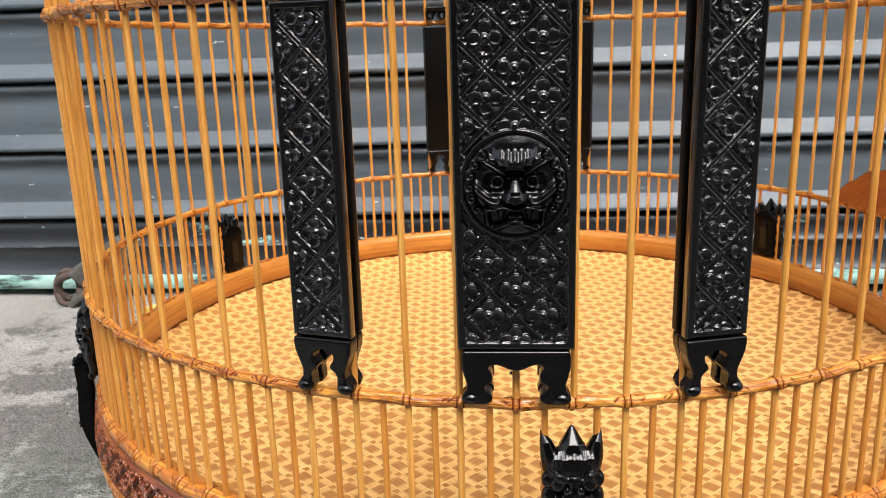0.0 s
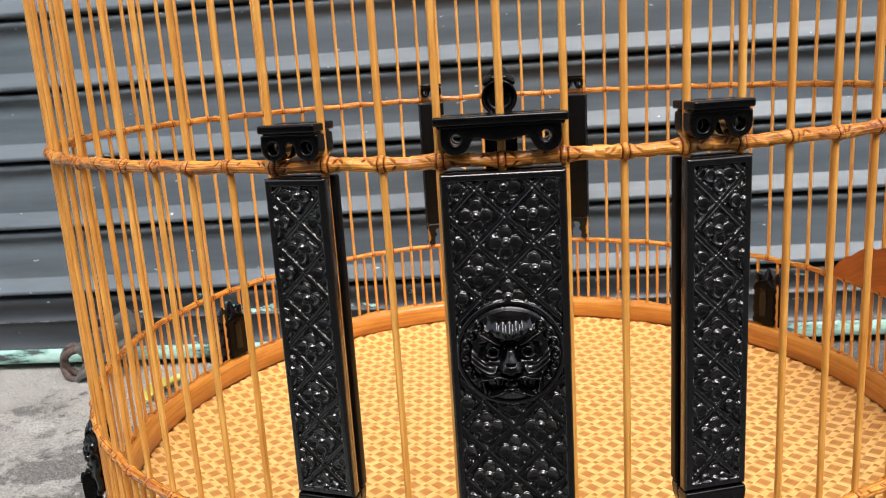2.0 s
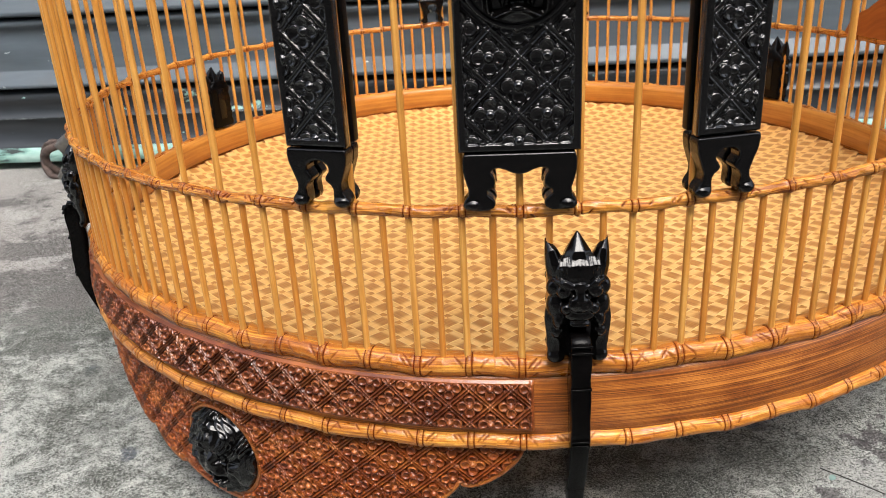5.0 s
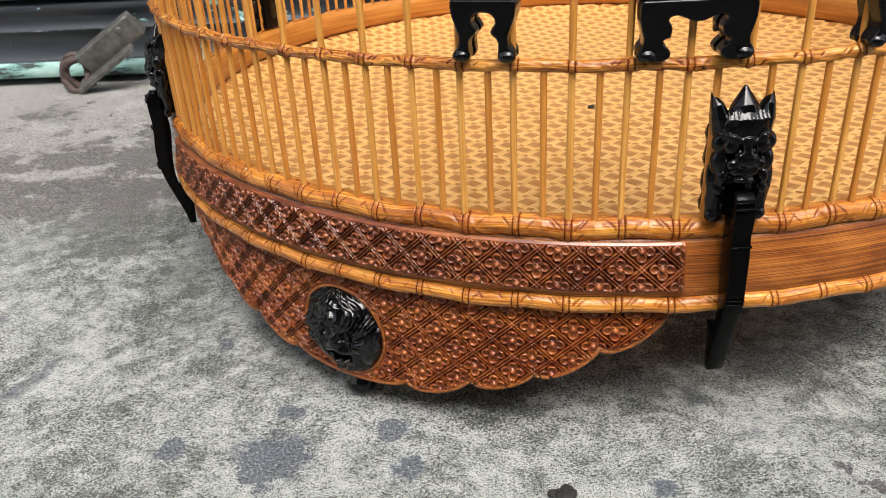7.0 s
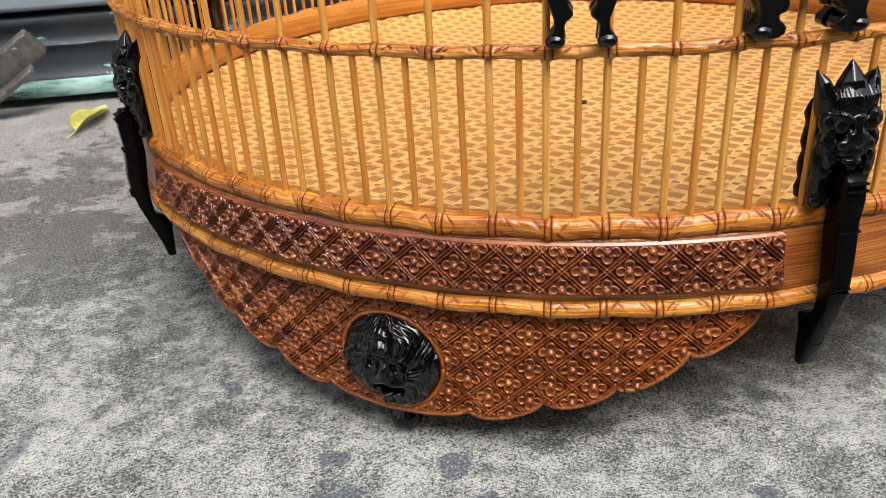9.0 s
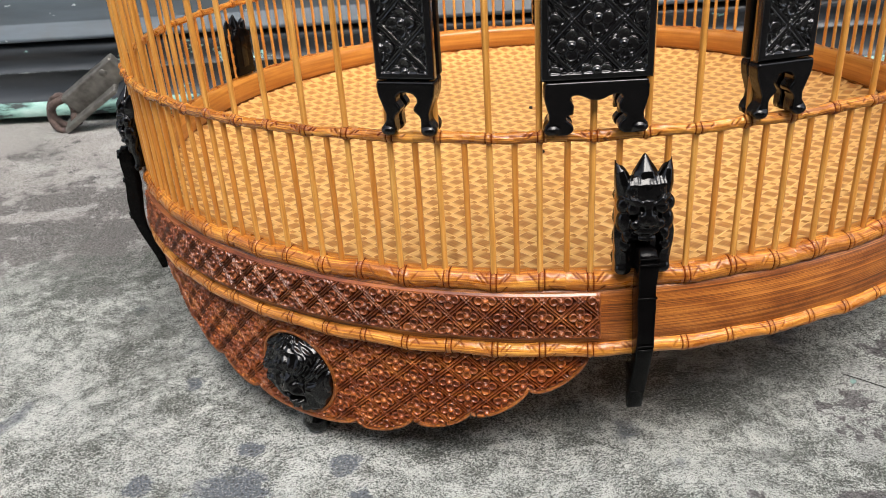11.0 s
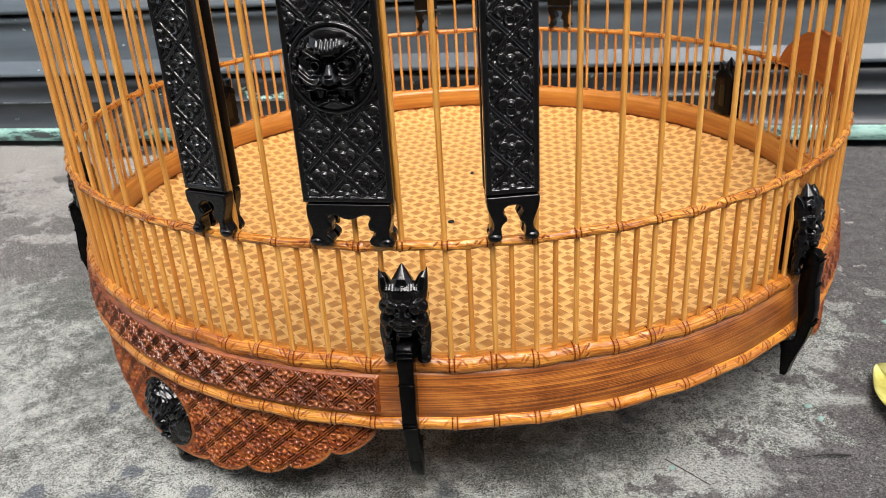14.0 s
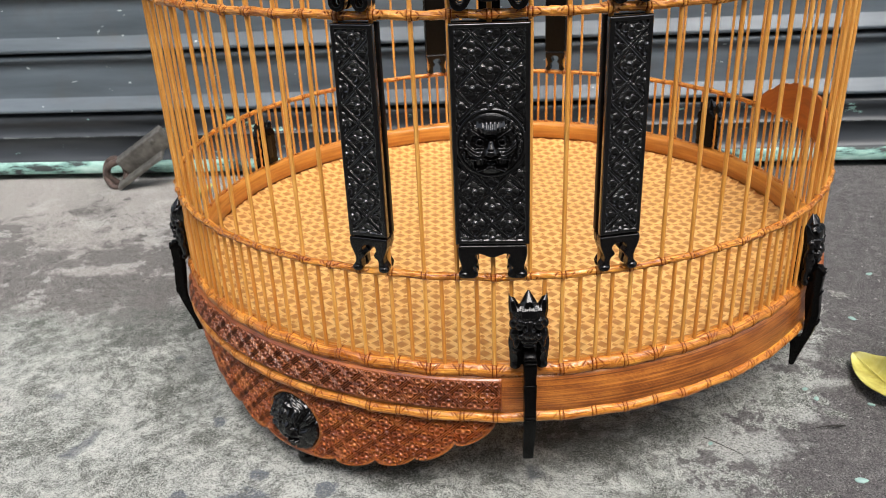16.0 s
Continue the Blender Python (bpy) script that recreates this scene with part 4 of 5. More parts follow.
# the perch holder stands on the inner side of the door: a post with a hooded round socket
def perch_holder():
    thing = tagged(new("perch_holder"), "black lacquered perch holder with a round socket behind the door")
    thing.parent = cage
    part("post", box(0.0098, 0.0050, 0.052, 0.0012, at=(0, -0.2266, 0.2640)), BLACK, thing)
    drum = bmesh.new()
    rings = []
    # a shallow cup: outer wall, lip, then the hollow face
    for r, y in ((0.0050, -0.2130), (0.0053, -0.2140), (0.0053, -0.2282), (0.0050, -0.2289), (0.0045, -0.2287), (0.0040, -0.2272), (0.0026, -0.2264), (0.0002, -0.2262)):
        rings.append([drum.verts.new((r * math.cos(a), y, 0.2955 + r * math.sin(a))) for a in np.arange(28) * 2 * math.pi / 28])
    for a, b in zip(rings, rings[1:]):
        for k in range(28):
            drum.faces.new((a[k], a[(k + 1) % 28], b[(k + 1) % 28], b[k]))
    drum.faces.new(rings[0])
    bmesh.ops.recalc_face_normals(drum, faces=drum.faces)
    part("socket", drum, BLACK, thing)
    # the hood leans back over the socket in two rolled steps
    hood = ball(0.0050, 0.0058, 0.0028, at=(0, -0.2222, 0.3000))
    for piece in (
        tube([(-0.0047, -0.2260, 0.2994), (-0.0020, -0.2268, 0.3010), (0.0020, -0.2268, 0.3010), (0.0047, -0.2260, 0.2994)], [0.0007, 0.0012, 0.0012, 0.0007], 8),
        tube([(-0.0036, -0.2225, 0.3016), (-0.0014, -0.2232, 0.3030), (0.0014, -0.2232, 0.3030), (0.0036, -0.2225, 0.3016)], [0.0007, 0.0012, 0.0012, 0.0007], 8),
        ball(0.0030, 0.0040, 0.0020, at=(0, -0.2196, 0.3026)),
    ):
        join_bm(hood, piece)
    link("hood", blend(hood, 0.00030, "perch_hood", 4), BLACK, thing)


perch_holder()


# ---- latches ----
def latch():
    thing = new("latch")
    thing.parent = cage
    bm = ball(0.0086, 0.0078, 0.0066, at=(0, -0.0070, 0.0312))
    crest = tube([(0, -0.0050, 0.0320), (0, -0.0045, 0.0380), (0, -0.0030, 0.0440)], [0.0064, 0.0046, 0.0004], 8, 1.05)
    bmesh.ops.scale(crest, vec=(1, 1.35, 1), verts=crest.verts, space=Matrix.Translation((0, 0.0045, 0)))
    for piece in (
        crest,
        ball(0.0042, 0.0044, 0.0034, at=(0, -0.0140, 0.0222)),
        ball(0.0060, 0.0046, 0.0024, at=(0, -0.0125, 0.0182)),
        ball(0.0040, 0.0036, 0.0014, at=(0, -0.0135, 0.0152)),
        tube([(0, -0.0138, 0.0290), (0, -0.0150, 0.0255), (0, -0.0165, 0.0230)], [0.0022, 0.0018, 0.0022], 10),
        box(0.0176, 0.0080, 0.030, 0.002, at=(0, -0.0045, 0.0160)),
    ):
        join_bm(bm, piece)
    # combed hair over the forehead and the muzzle
    for k in range(-5, 6):
        x = k * 0.00135
        join_bm(bm, tube([(x, -0.0095 + 0.03 * abs(x), 0.0372), (x * 1.04, -0.0138 + 0.12 * abs(x), 0.0345), (x * 1.06, -0.0148 + 0.14 * abs(x), 0.0308)], [0.0004, 0.00045, 0.0003], 6))
    for k in range(-3, 4):
        join_bm(bm, tube([(k * 0.0010, -0.0172 + 0.0003 * abs(k), 0.0244), (k * 0.0012, -0.0184 + 0.0005 * abs(k), 0.0222), (k * 0.0013, -0.0180 + 0.0005 * abs(k), 0.0206)], [0.0003, 0.0005, 0.0002], 6))
    for s in (-1, 1):
        ear = tube([(s * 0.0068, -0.0030, 0.0285), (s * 0.0080, -0.0030, 0.0340), (s * 0.0092, -0.0022, 0.0378), (s * 0.0108, -0.0008, 0.0416)], [0.0042, 0.0040, 0.0027, 0.0003], 8, 0.9)
        bmesh.ops.scale(ear, vec=(1, 1.6, 1), verts=ear.verts, space=Matrix.Translation((0, 0.0030, 0)))
        for piece in (
            ear,
            ball(0.0030, 0.0030, 0.0026, at=(s * 0.0052, -0.0128, 0.0262)),
            ball(0.0028, 0.0040, 0.0032, at=(s * 0.0086, -0.0085, 0.0268)),
            tube([(s * 0.0020, -0.0150, 0.0278), (s * 0.0052, -0.0148, 0.0292), (s * 0.0086, -0.0108, 0.0298)], [0.0008, 0.0014, 0.0008], 8),
            ball(0.0022, 0.0030, 0.0020, at=(s * 0.0048, -0.0142, 0.0206)),
            ball(0.0036, 0.0050, 0.0046, at=(s * 0.0078, -0.0082, 0.0205)),
            ball(0.0022, 0.0036, 0.0030, at=(s * 0.0072, -0.0110, 0.0158)),
            tube(smooth_line([(s * 0.0082, -0.0060, 0.0190), (s * 0.0086, -0.0085, 0.0120), (s * 0.0078, -0.0070, 0.0070), (s * 0.0080, -0.0078, 0.0020)], 4), [0.0034 + 0.0003 * math.sin(k) for k in range(13)], 8),
            ball(0.0034, 0.0034, 0.0024, at=(s * 0.0078, -0.0086, 0.0018)),
            ball(0.0024, 0.0030, 0.0022, at=(s * 0.0075, -0.0105, 0.0115)),
        ):
            join_bm(bm, piece)
    head = link("head", blend(bm, 0.00038, "latch_head", 5), BLACK_HEAD, thing)
    head.matrix_basis = Matrix.Translation((0, 0.0008, 0)) @ Matrix.Diagonal((0.90, 0.62, 1, 1))
    # inside the bars a wavy plate with a polished field
    rise = [0, 3, 6, 9, 12, 15, 18, 21, 24, 27]
    right = [(9.0 + 0.6 * math.sin(z * 0.75), z) for z in rise]
    crown = [(9.0 * math.cos(a), 28 + 6.0 * math.sin(a)) for a in np.linspace(0.25, math.pi - 0.25, 9)]
    clasp = part("inner_clasp", slab(mm(right + crown + [(-x, z) for x, z in right[::-1]]), 0.0036, 0.0009), BLACK_BAR, thing)
    clasp.matrix_basis = Matrix.Translation((0, 0.0030, 0.0005))
    part("field", box(0.0060, 0.0008, 0.0220, 0.0003, at=(0, 0.0019, 0.0170)), BLACK, clasp)
    z0 = 98.3
    side = [(6, 109.6), (10.6, 110), (12.6, 107.4), (13.2, 102), (12.8, 95), (13.2, 88), (14.2, 80), (14.0, 72), (12.4, 64), (9.6, 55.0), (6.6, 46), (5.0, 38.6), (4.2, 37.5), (1.6, 37.5), (1.2, 44.5), (0.6, 51.5), (-0.4, 56.5), (3.0, 58), (6.4, 60.5), (7.0, 66), (6.8, 74), (5.6, 82), (4.6, 90), (4.8, 97), (5.6, 104)]
    lever = slab([(o / 1000, (z - z0) / 1000) for o, z in side], 0.0066, 0.0006)
    for v in lever.verts:
        v.co.y *= 0.88 + 0.12 * min(max((v.co.z + 0.058) / 0.05, 0), 1) + 0.05 * math.sin(v.co.z * 420)
    bmesh.ops.rotate(lever, matrix=Matrix.Rotation(radians(-90), 3, "Z"), verts=lever.verts)
    for z, o in ((107.6, 12.6), (105.4, 12.9), (92.0, 12.9), (72.5, 14.0), (70.8, 13.8), (47.0, 6.3)):
        join_bm(lever, box(0.0069 - 0.0010 * (z < 80), 0.0014, 0.0007, 0.0002, at=(0, -o / 1000 - 0.0001, (z - z0) / 1000)))
    part("lever", lever, BLACK_BAR, thing)
    return thing


first = tagged(latch(), "black lacquered latch carved as a beast head")
first.matrix_basis = at_angle(-90 + STEP, R_BAR, 0.0983)
for k in LATCHES[1:]:
    copy_thing(first, at_angle(-90 + STEP * k, R_BAR, 0.0983))


# ---- carved base: band panels, skirts, feet ----
MID = -121.15
BAND_MID, HALF = -121.15, 32.15


def carved_band():
    nu, nv = 1300, 86
    deg = np.linspace(BAND_MID - HALF, BAND_MID + HALF, nu)
    t = np.linspace(0, 1, nv)
    D, T = np.meshgrid(np.radians(deg), t, indexing="ij")
    h = 0.0186
    z = 0.0894 - T * 0.0178
    r0 = 0.2388 + T * 0.0024
    arc = (D - radians(BAND_MID)) * 0.239
    edge = np.minimum(np.minimum(T, 1 - T) * h, radians(HALF) * 0.239 - np.abs(arc))
    pat = lattice(arc + 0.007, (T - 0.5) * h, 0.0140, 0.0136, 0.92, 0.46)
    inside = np.clip((edge - 0.0008) / 0.0005, 0, 1)
    hgt = (1 - inside) * 0.0008 + inside * 0.0021 * pat
    near = radians(HALF) * 0.239 - np.abs(arc)
    hgt = np.maximum(hgt, 0.0016 * np.exp(-((near - 0.0012) / 0.0008) ** 2))
    hgt = np.where(edge < 0.0003, -0.0012, hgt)
    # the lower the relief, the darker the tone
    darkening = np.clip(inside * (1.30 - pat * 1.9), 0, 1) * 0.80
    r = r0 + hgt
    pts = np.stack([r * np.cos(D), r * np.sin(D), z], -1)
    grain = np.stack([arc, T * h, 0 * T], -1)
    return sheet("carved_band", pts, attrs={"darkening": darkening, "grain": grain})


CUSPS = [(31.1, 0.0603), (25.6, 0.0465), (19.8, 0.0335), (13.7, 0.0265), (7.1, 0.0190)]


def skirt_low(d):
    """Lower edge of the scalloped skirt at d degrees from its middle."""
    d = abs(d)
    if d <= CUSPS[-1][0]:
        s = d / CUSPS[-1][0]
        return 0.0190 - 0.0058 * math.sqrt(max(1 - s ** 2, 0))
    for (d1, z1), (d0, z0) in zip(CUSPS, CUSPS[1:]):
        if d0 <= d <= d1:
            s = (d - d0) / (d1 - d0)
            return z0 + (z1 - z0) * s ** 1.15 - 0.0056 * math.sqrt(max(1 - (2 * s - 1) ** 2, 0))
    return CUSPS[0][1]


R_SKIRT = 0.2372


def skirt_mesh():
    nu, nv = 1080, 200
    deg = np.linspace(-31.1, 31.1, nu)
    low = np.array([skirt_low(d) for d in deg])
    t = np.linspace(0, 1, nv)
    D, T = np.meshgrid(np.radians(deg), t, indexing="ij")
    z = 0.0665 + (low[:, None] - 0.0665) * T
    arc = D * R_SKIRT
    pat = lattice(arc, z - 0.0400, 0.0148, 0.0140, 0.92, 0.46)
    d = np.hypot(arc, z - 0.0358)
    edge = np.minimum((z - low[:, None]), 1.0)
    inside = np.clip((edge - 0.0012) / 0.0006, 0, 1) * np.clip((d - 0.0212) / 0.0006, 0, 1)
    hgt = inside * 0.0021 * pat + (1 - inside) * 0.0004
    hgt = np.where(d < 0.0200, -0.0010, hgt)
    # tone goes darker with the depth of the cut, as on the band
    darkening = np.clip(inside * (1.30 - pat * 1.9), 0, 1) * 0.80
    r = R_SKIRT + hgt
    front = np.stack([r * np.sin(D), -r * np.cos(D), z], -1)
    rb = R_SKIRT - 0.004
    back = np.stack([rb * np.sin(D), -rb * np.cos(D), z], -1)[:, [-1, 0]]
    pts = np.concatenate([front, back], 1)
    grain = np.stack([arc, z, 0 * z], -1)
    grain = np.concatenate([grain, grain[:, [-1, 0]]], 1)
    stains = np.concatenate([darkening, 0 * darkening[:, [-1, 0]]], 1)
    return sheet("skirt", pts, False, True, {"darkening": stains, "grain": grain})


def medallion():
    """A round lion head with a flowing mane, facing -y."""
    n = 210
    r = 0.0198
    x, z = np.meshgrid(np.linspace(-r, r, n), np.linspace(-r, r, n), indexing="ij")
    X, Z = x / r, z / r
    ring, ang = np.hypot(X, Z + 0.10), np.arctan2(Z + 0.10, X)
    rim = np.hypot(X, Z)
    ax = np.abs(X)
    h = 0.0068 * np.sqrt(np.clip(1 - rim ** 2, 0, 1))
    # two rows of locks that fan out from the face, each combed into strands
    mane = np.clip((ring - 0.42) / 0.12, 0, 1)
    drift = 2.2 * np.sin(2.7 * X + 1.9 * Z + 0.7) + 1.3 * np.sin(4.3 * Z - 3.1 * X + 1.0)
    for count, start, turn, tall in ((9, 0.40, 1.4, 0.0022), (7, 0.68, -1.8, 0.0018)):
        swirl = ang * count / 2 + turn * ring * 2 + 0.8 * drift
        lock = np.abs(np.sin(swirl)) ** 0.7
        strand = np.cos(swirl * 7 + 4 * ring + drift * 2)
        on = np.clip((ring - start) / 0.10, 0, 1)
        h += on * mane * (tall * (lock - 0.5) + 0.00026 * strand * lock * (1 + 1.2 * (Z > 0.3)))
    # brow tuft, eyes, nose, muzzle, open jaw
    h += 0.0020 * np.exp(-(X / 0.42) ** 4 - ((Z - 0.34) / 0.14) ** 2) * (1 + 0.30 * np.cos(X * 46 + 5 * Z))
    h += 0.0016 * np.exp(-((Z - 0.16 - 0.5 * (ax - 0.2)) / 0.055) ** 2) * np.exp(-((ax - 0.28) / 0.18) ** 4)
    h -= 0.0024 * np.exp(-((ax - 0.24) / 0.14) ** 4 - ((Z - 0.02) / 0.10) ** 4)
    eye = np.hypot(ax - 0.24, Z - 0.02)
    h += 0.0026 * np.sqrt(np.clip(1 - (eye / 0.10) ** 2, 0, 1))
    h += 0.0034 * np.clip(1 - (ax / (0.10 + 0.14 * np.clip((0.15 - Z) / 0.4, 0, 1))) ** 2, 0, 1) ** 0.6 * np.exp(-((Z + 0.12) / 0.22) ** 4)
    h += 0.0020 * np.exp(-((ax - 0.20) / 0.15) ** 2 - ((Z + 0.34) / 0.09) ** 2)
    h -= 0.0030 * np.exp(-(X / 0.30) ** 4 - ((Z + 0.50) / 0.06) ** 2)
    h += 0.0018 * np.exp(-(X / 0.26) ** 4 - ((Z + 0.62) / 0.07) ** 2)
    h += 0.0014 * np.exp(-((ax - 0.44) / 0.07) ** 2 - ((Z + 0.22) / 0.16) ** 2)
    y = np.where(rim < 1, -np.maximum(h, 0.0), 0.0015)
    return sheet("medallion", np.stack([x, y, z], -1), solid=lambda p, f: np.hypot(p.reshape(-1, 3)[f, 0], p.reshape(-1, 3)[f, 2]).max(1) < r * 1.02)


band = link("carved_band", carved_band(), CARVED_BAND, cage, "darker brown carved lattice panel on the base")
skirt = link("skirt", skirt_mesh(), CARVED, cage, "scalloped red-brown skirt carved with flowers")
skirt.matrix_basis = Matrix.Rotation(radians(MID + 90), 4, "Z")
edge_pts = [(R_SKIRT * math.sin(radians(d)), -R_SKIRT * math.cos(radians(d)) - 0.0004, skirt_low(d) + 0.0004) for d in np.linspace(-31.1, 31.1, 260)]
part("skirt_edge", tube(edge_pts, 0.00095, 6), BEAD, skirt, "smooth amber beading along the scallops")
disc = link("medallion", medallion(), BLACK_ROUND, skirt, "round black lion-head medallion")
disc.matrix_basis = Matrix.Translation((0, -R_SKIRT + 0.0008, 0.0358))
part("medallion_rim", tube([(0.0203 * math.cos(a), -R_SKIRT - 0.0004 + 0.0203 ** 2 * math.cos(a) ** 2 / 0.48, 0.0358 + 0.0203 * math.sin(a)) for a in np.linspace(0, 2 * math.pi, 61)], 0.0009, 6), BEAD, skirt, "thin amber rim round the medallion")
foot_bm = ball(0.0066, 0.0066, 0.0060, at=(0, -0.2315, 0.0060))
join_bm(foot_bm, tube([(0, -0.2330, 0.008), (0, -0.2330, 0.024)], [0.0050, 0.0042], 12))
foot = part("foot", foot_bm, BLACK, cage, "small black ball foot")
foot.matrix_basis = Matrix.Rotation(radians(MID + 90 + 0.2), 4, "Z")
for turn in (120, 240):
    m = Matrix.Rotation(radians(turn), 4, "Z")
    for ob in (band, skirt, foot):
        copy_thing(ob, m @ ob.matrix_basis)


# a carved wooden guard inside the bars above the middle ring
def guard():
    nu, nv = 160, 40
    deg = np.linspace(-18.5, 18.5, nu)
    top = np.array([0.1520 + 0.0285 * max(1 - (abs(d) / 18.5) ** 2.4, 0.0) ** 0.75 + 0.0017 * abs(math.cos(radians(d * 32))) for d in deg])
    D, T = np.meshgrid(np.radians(deg), np.linspace(0, 1, nv), indexing="ij")
    z = 0.1515 + (top[:, None] - 0.1515) * T
    arc = D * 0.234
    pat = lattice(arc, z - 0.160, 0.0140, 0.0136)
    out, inn = 0.2336 + 0.0007 * pat, 0.2314 + 0 * pat
    mk = lambda r: np.stack([r * np.sin(D), -r * np.cos(D), z], -1)
    pts = np.concatenate([mk(out), mk(inn)[:, ::-1]], 1)
    grain = np.concatenate([np.stack([arc, z, 0 * z], -1)] * 2, 1)
    # outer face only: darker where the pattern lies deeper
    st = np.concatenate([np.clip(1 - pat * 1.5, 0, 1) * 0.8, 0 * pat], 1)
    return sheet("cup_guard", pts, False, True, {"darkening": st, "grain": grain})


g = link("cup_guard", guard(), GUARD, cage, "curved orange-brown wooden guard with a scalloped top")
g.matrix_basis = Matrix.Rotation(radians(0.5 + 90), 4, "Z")

# ---- things on the ground and on the floor ----
def leaf(name, length, width, curl, at, turn, label, tilt=0.0):
    n, m = 22, 11
    u, v = np.meshgrid(np.linspace(0, 1, n), np.linspace(-1, 1, m), indexing="ij")
    w = width / 2 * np.sin(np.pi * np.clip(u, 0, 1) ** 0.8) ** 0.75 + 0.0004
    x, y = (u - 0.5) * length, v * w
    z = curl * (np.abs(v) ** 1.6) * w + 0.0012 + 0.004 * np.sin(3 * u + 1) ** 2 + 0.0008 * np.sin(14 * u) * np.abs(v)
    thing = new(name)
    blade = link("blade", sheet("blade", np.stack([x, y, z], -1)), LEAF, thing)
    blade.modifiers.new("thick", "SOLIDIFY").thickness = 0.0004
    part("stalk", tube([(-length * 0.72, 0.002, 0.0014), (-length * 0.5, 0, 0.0030), (0, 0, 0.0035), (length * 0.45, 0, 0.003)], [0.0007, 0.0008, 0.0006, 0.0003], 6), LEAF, thing)
    thing.matrix_basis = Matrix.Translation(at) @ Matrix.Rotation(radians(turn), 4, "Z") @ Matrix.Rotation(radians(tilt), 4, "X")
    return tagged(thing, label, "leaf")


leaf("fallen_leaf", 0.066, 0.026, 0.75, (0.267, -0.115, 0.004), 100, "fallen yellow leaf lying curled on concrete", -28)
leaf("fallen_leaf", 0.070, 0.020, 0.8, (-0.356, 0.275, 0.0), 82, "narrow yellow-green leaf lying near the shutter")


def flake(name, size, at, turn, material, label, category, seed, tall=0.0012):
    rn = random.Random(seed)
    bm = bmesh.new()
    ring = [bm.verts.new((size * (0.5 + 0.25 * rn.random()) * math.cos(a), size * (0.32 + 0.2 * rn.random()) * math.sin(a), 0)) for a in np.linspace(0, 2 * math.pi, 9)[:-1]]
    face = bm.faces.new(ring)
    top = bmesh.ops.extrude_face_region(bm, geom=[face])
    tv = [q for q in top["geom"] if isinstance(q, bmesh.types.BMVert)]
    bmesh.ops.translate(bm, vec=(0, 0, tall), verts=tv)
    bmesh.ops.scale(bm, vec=(0.8, 0.8, 1), verts=tv)
    bmesh.ops.recalc_face_normals(bm, faces=bm.faces)
    ob = part(name, bm, material)
    ob.matrix_basis = Matrix.Translation(at) @ Matrix.Rotation(radians(turn), 4, "Z")
    return tagged(ob, label, category)


TEAL = plain("pale_green_chip", (0.22, 0.38, 0.34), (0.38, 0.52, 0.48), 200.0, 0.7)
for k, (x, y, s) in enumerate(((0.2158, -0.2104, 0.0075), (0.2149, -0.1172, 0.005), (0.2186, -0.1285, 0.005), (0.2846, -0.019, 0.007), (0.252, -0.135, 0.005), (0.330, 0.06, 0.006), (0.1359, -0.1773, 0.004))):
    tagged(flake("paint_chip", s * 0.85, (x, y, -0.0004), 40 * k, TEAL, "pale green paint chip lying on concrete", "paint chip", k, 0.0005), group="paint chips on the ground")
for k, (x, y, s) in enumerate(((0.0005, -0.0330, 0.0035), (0.0016, 0.0620, 0.0035))):
    tagged(flake("seed_husk", s, (x, y, float(floor_z(x, y)) + 0.0010), 30 + 70 * k, SPECK, "tiny dark seed husk on the woven floor", "husk", 20 + k), group="husks on the cage floor")
crumbs = random.Random(9)
lump = ball(0.0026, 0.0034, 0.0016, at=(0, 0, 0.0008), u=10, v=6)
for k in range(26):
    far = 0.0068 * crumbs.random() ** 0.6
    a = crumbs.uniform(0, 6.28)
    w = crumbs.uniform(0.0007, 0.0020)
    join_bm(lump, ball(w, w * crumbs.uniform(0.7, 1.4), w * 0.7, at=(far * 0.75 * math.cos(a), far * math.sin(a), w * 0.5), u=8, v=5))
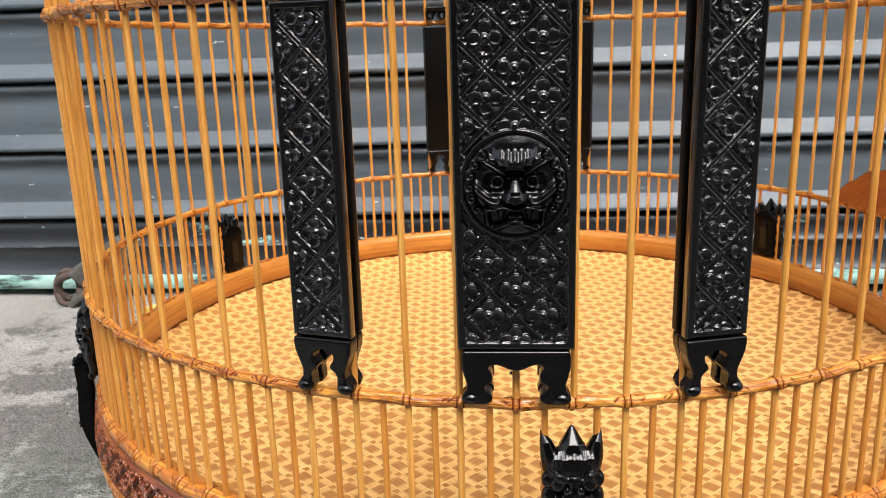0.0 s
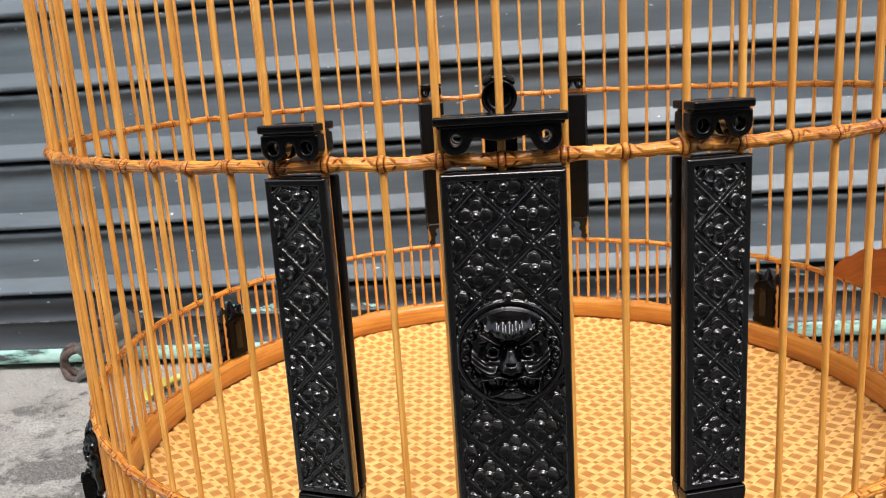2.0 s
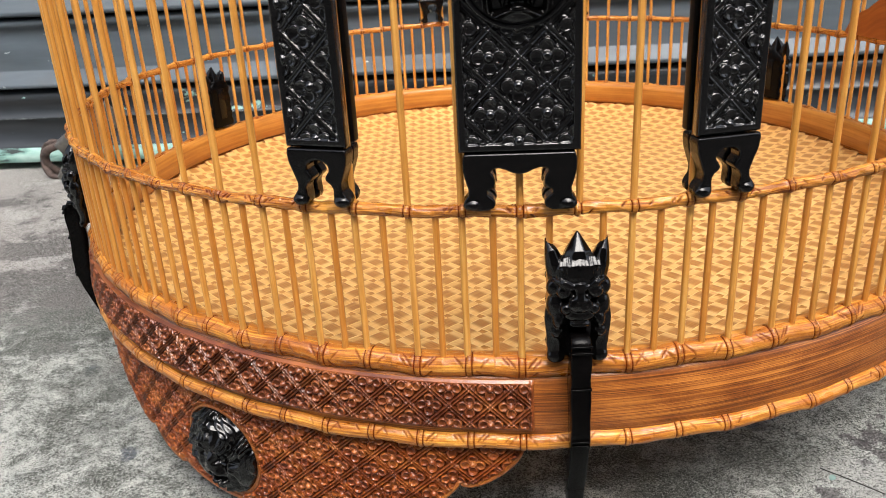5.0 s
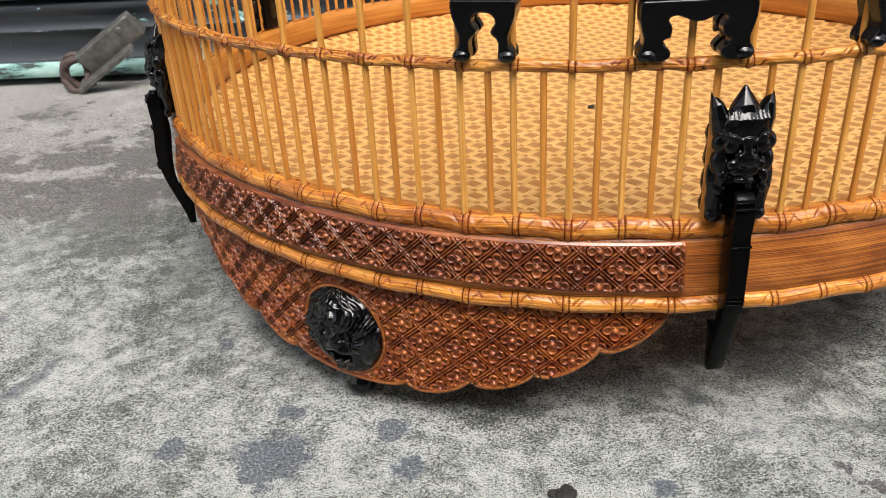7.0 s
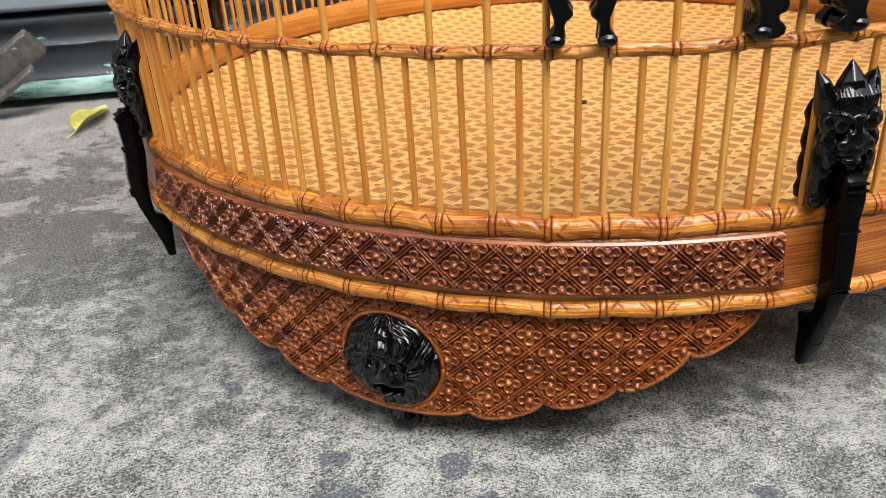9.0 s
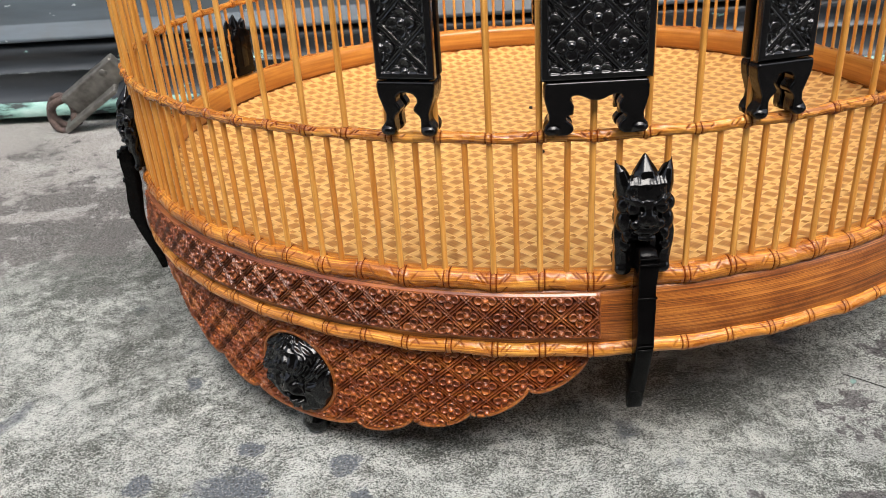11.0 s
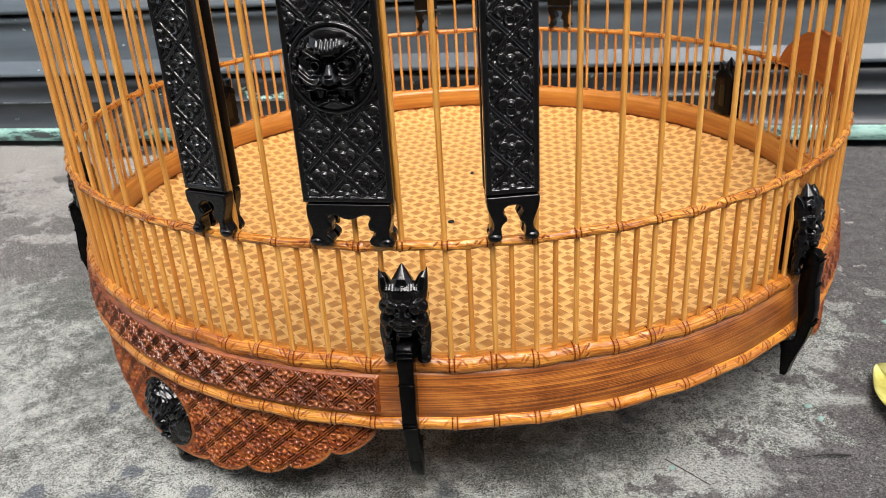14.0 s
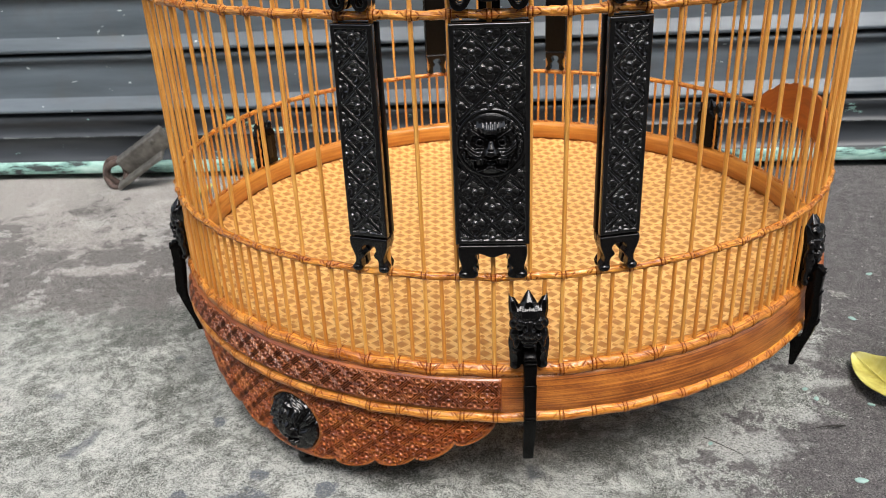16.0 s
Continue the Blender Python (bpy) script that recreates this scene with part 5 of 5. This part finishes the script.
for v in lump.verts:
    v.co += noise.noise_vector(v.co * 900) * 0.0007
mud = tagged(link("dirt_clump", blend(lump, 0.0004, "dirt_clump", 0), SPECK), "small dark clump of dirt on concrete", "dirt")
mud.matrix_basis = Matrix.Translation((-0.0385, -0.2640, 0))
twig = tube(smooth_line([(0.196, -0.1655, 0.001), (0.205, -0.1640, 0.002), (0.2145, -0.1618, 0.002), (0.2255, -0.1606, 0.0015)], 4), [0.0001, 0.0002, 0.0002, 0.0002, 0.0002, 0.0003, 0.0003, 0.0004, 0.0007, 0.0005, 0.0008, 0.0006, 0.0003], 6)
tagged(part("twig", twig, SPECK), "short dark dry twig lying on concrete", "twig", "twigs on the ground")
stalk = tube(smooth_line([(0.1324, -0.1724, 0.0008), (0.1412, -0.1809, 0.0016), (0.1528, -0.1892, 0.0005)], 4), 0.00028, 5)
tagged(part("twig", stalk, SPECK), "thin thread-like dark stalk lying on concrete", "twig", "twigs on the ground")

# hasp and lock at the foot of the shutter
lock = tagged(new("padlock"), "grey steel padlock hanging in a rusty floor ring", "padlock")
tilt = Matrix.Translation((-0.434, 0.318, 0.040)) @ Matrix.Rotation(radians(-33), 4, "Y") @ Matrix.Rotation(radians(20), 4, "X")
body = part("lock_body", box(0.074, 0.014, 0.026, 0.003, at=(0.006, 0, 0.004)), STEEL, lock)
body.matrix_basis = tilt
part("lip", box(0.074, 0.022, 0.0050, 0.0012, at=(-0.012, -0.009, -0.0080)), STEEL, body, "thick bare steel edge of the lock")
part("shackle", tube(smooth_line([(-0.026, 0, 0.012), (-0.044, 0, 0.016), (-0.056, 0, 0.006), (-0.054, 0, -0.010), (-0.040, 0, -0.014)], 5), 0.0042, 10), RUST, body)
part("rivet", ball(0.0040, 0.0016, 0.0040, at=(0.026, -0.0074, 0.010)), STEEL, body)
part("floor_ring", tube([(-0.474 + 0.013 * math.cos(a), 0.316 + 0.004 * math.sin(a), 0.018 + 0.018 * math.sin(a)) for a in np.linspace(0, 2 * math.pi, 25)], 0.0036, 10), RUST, lock)
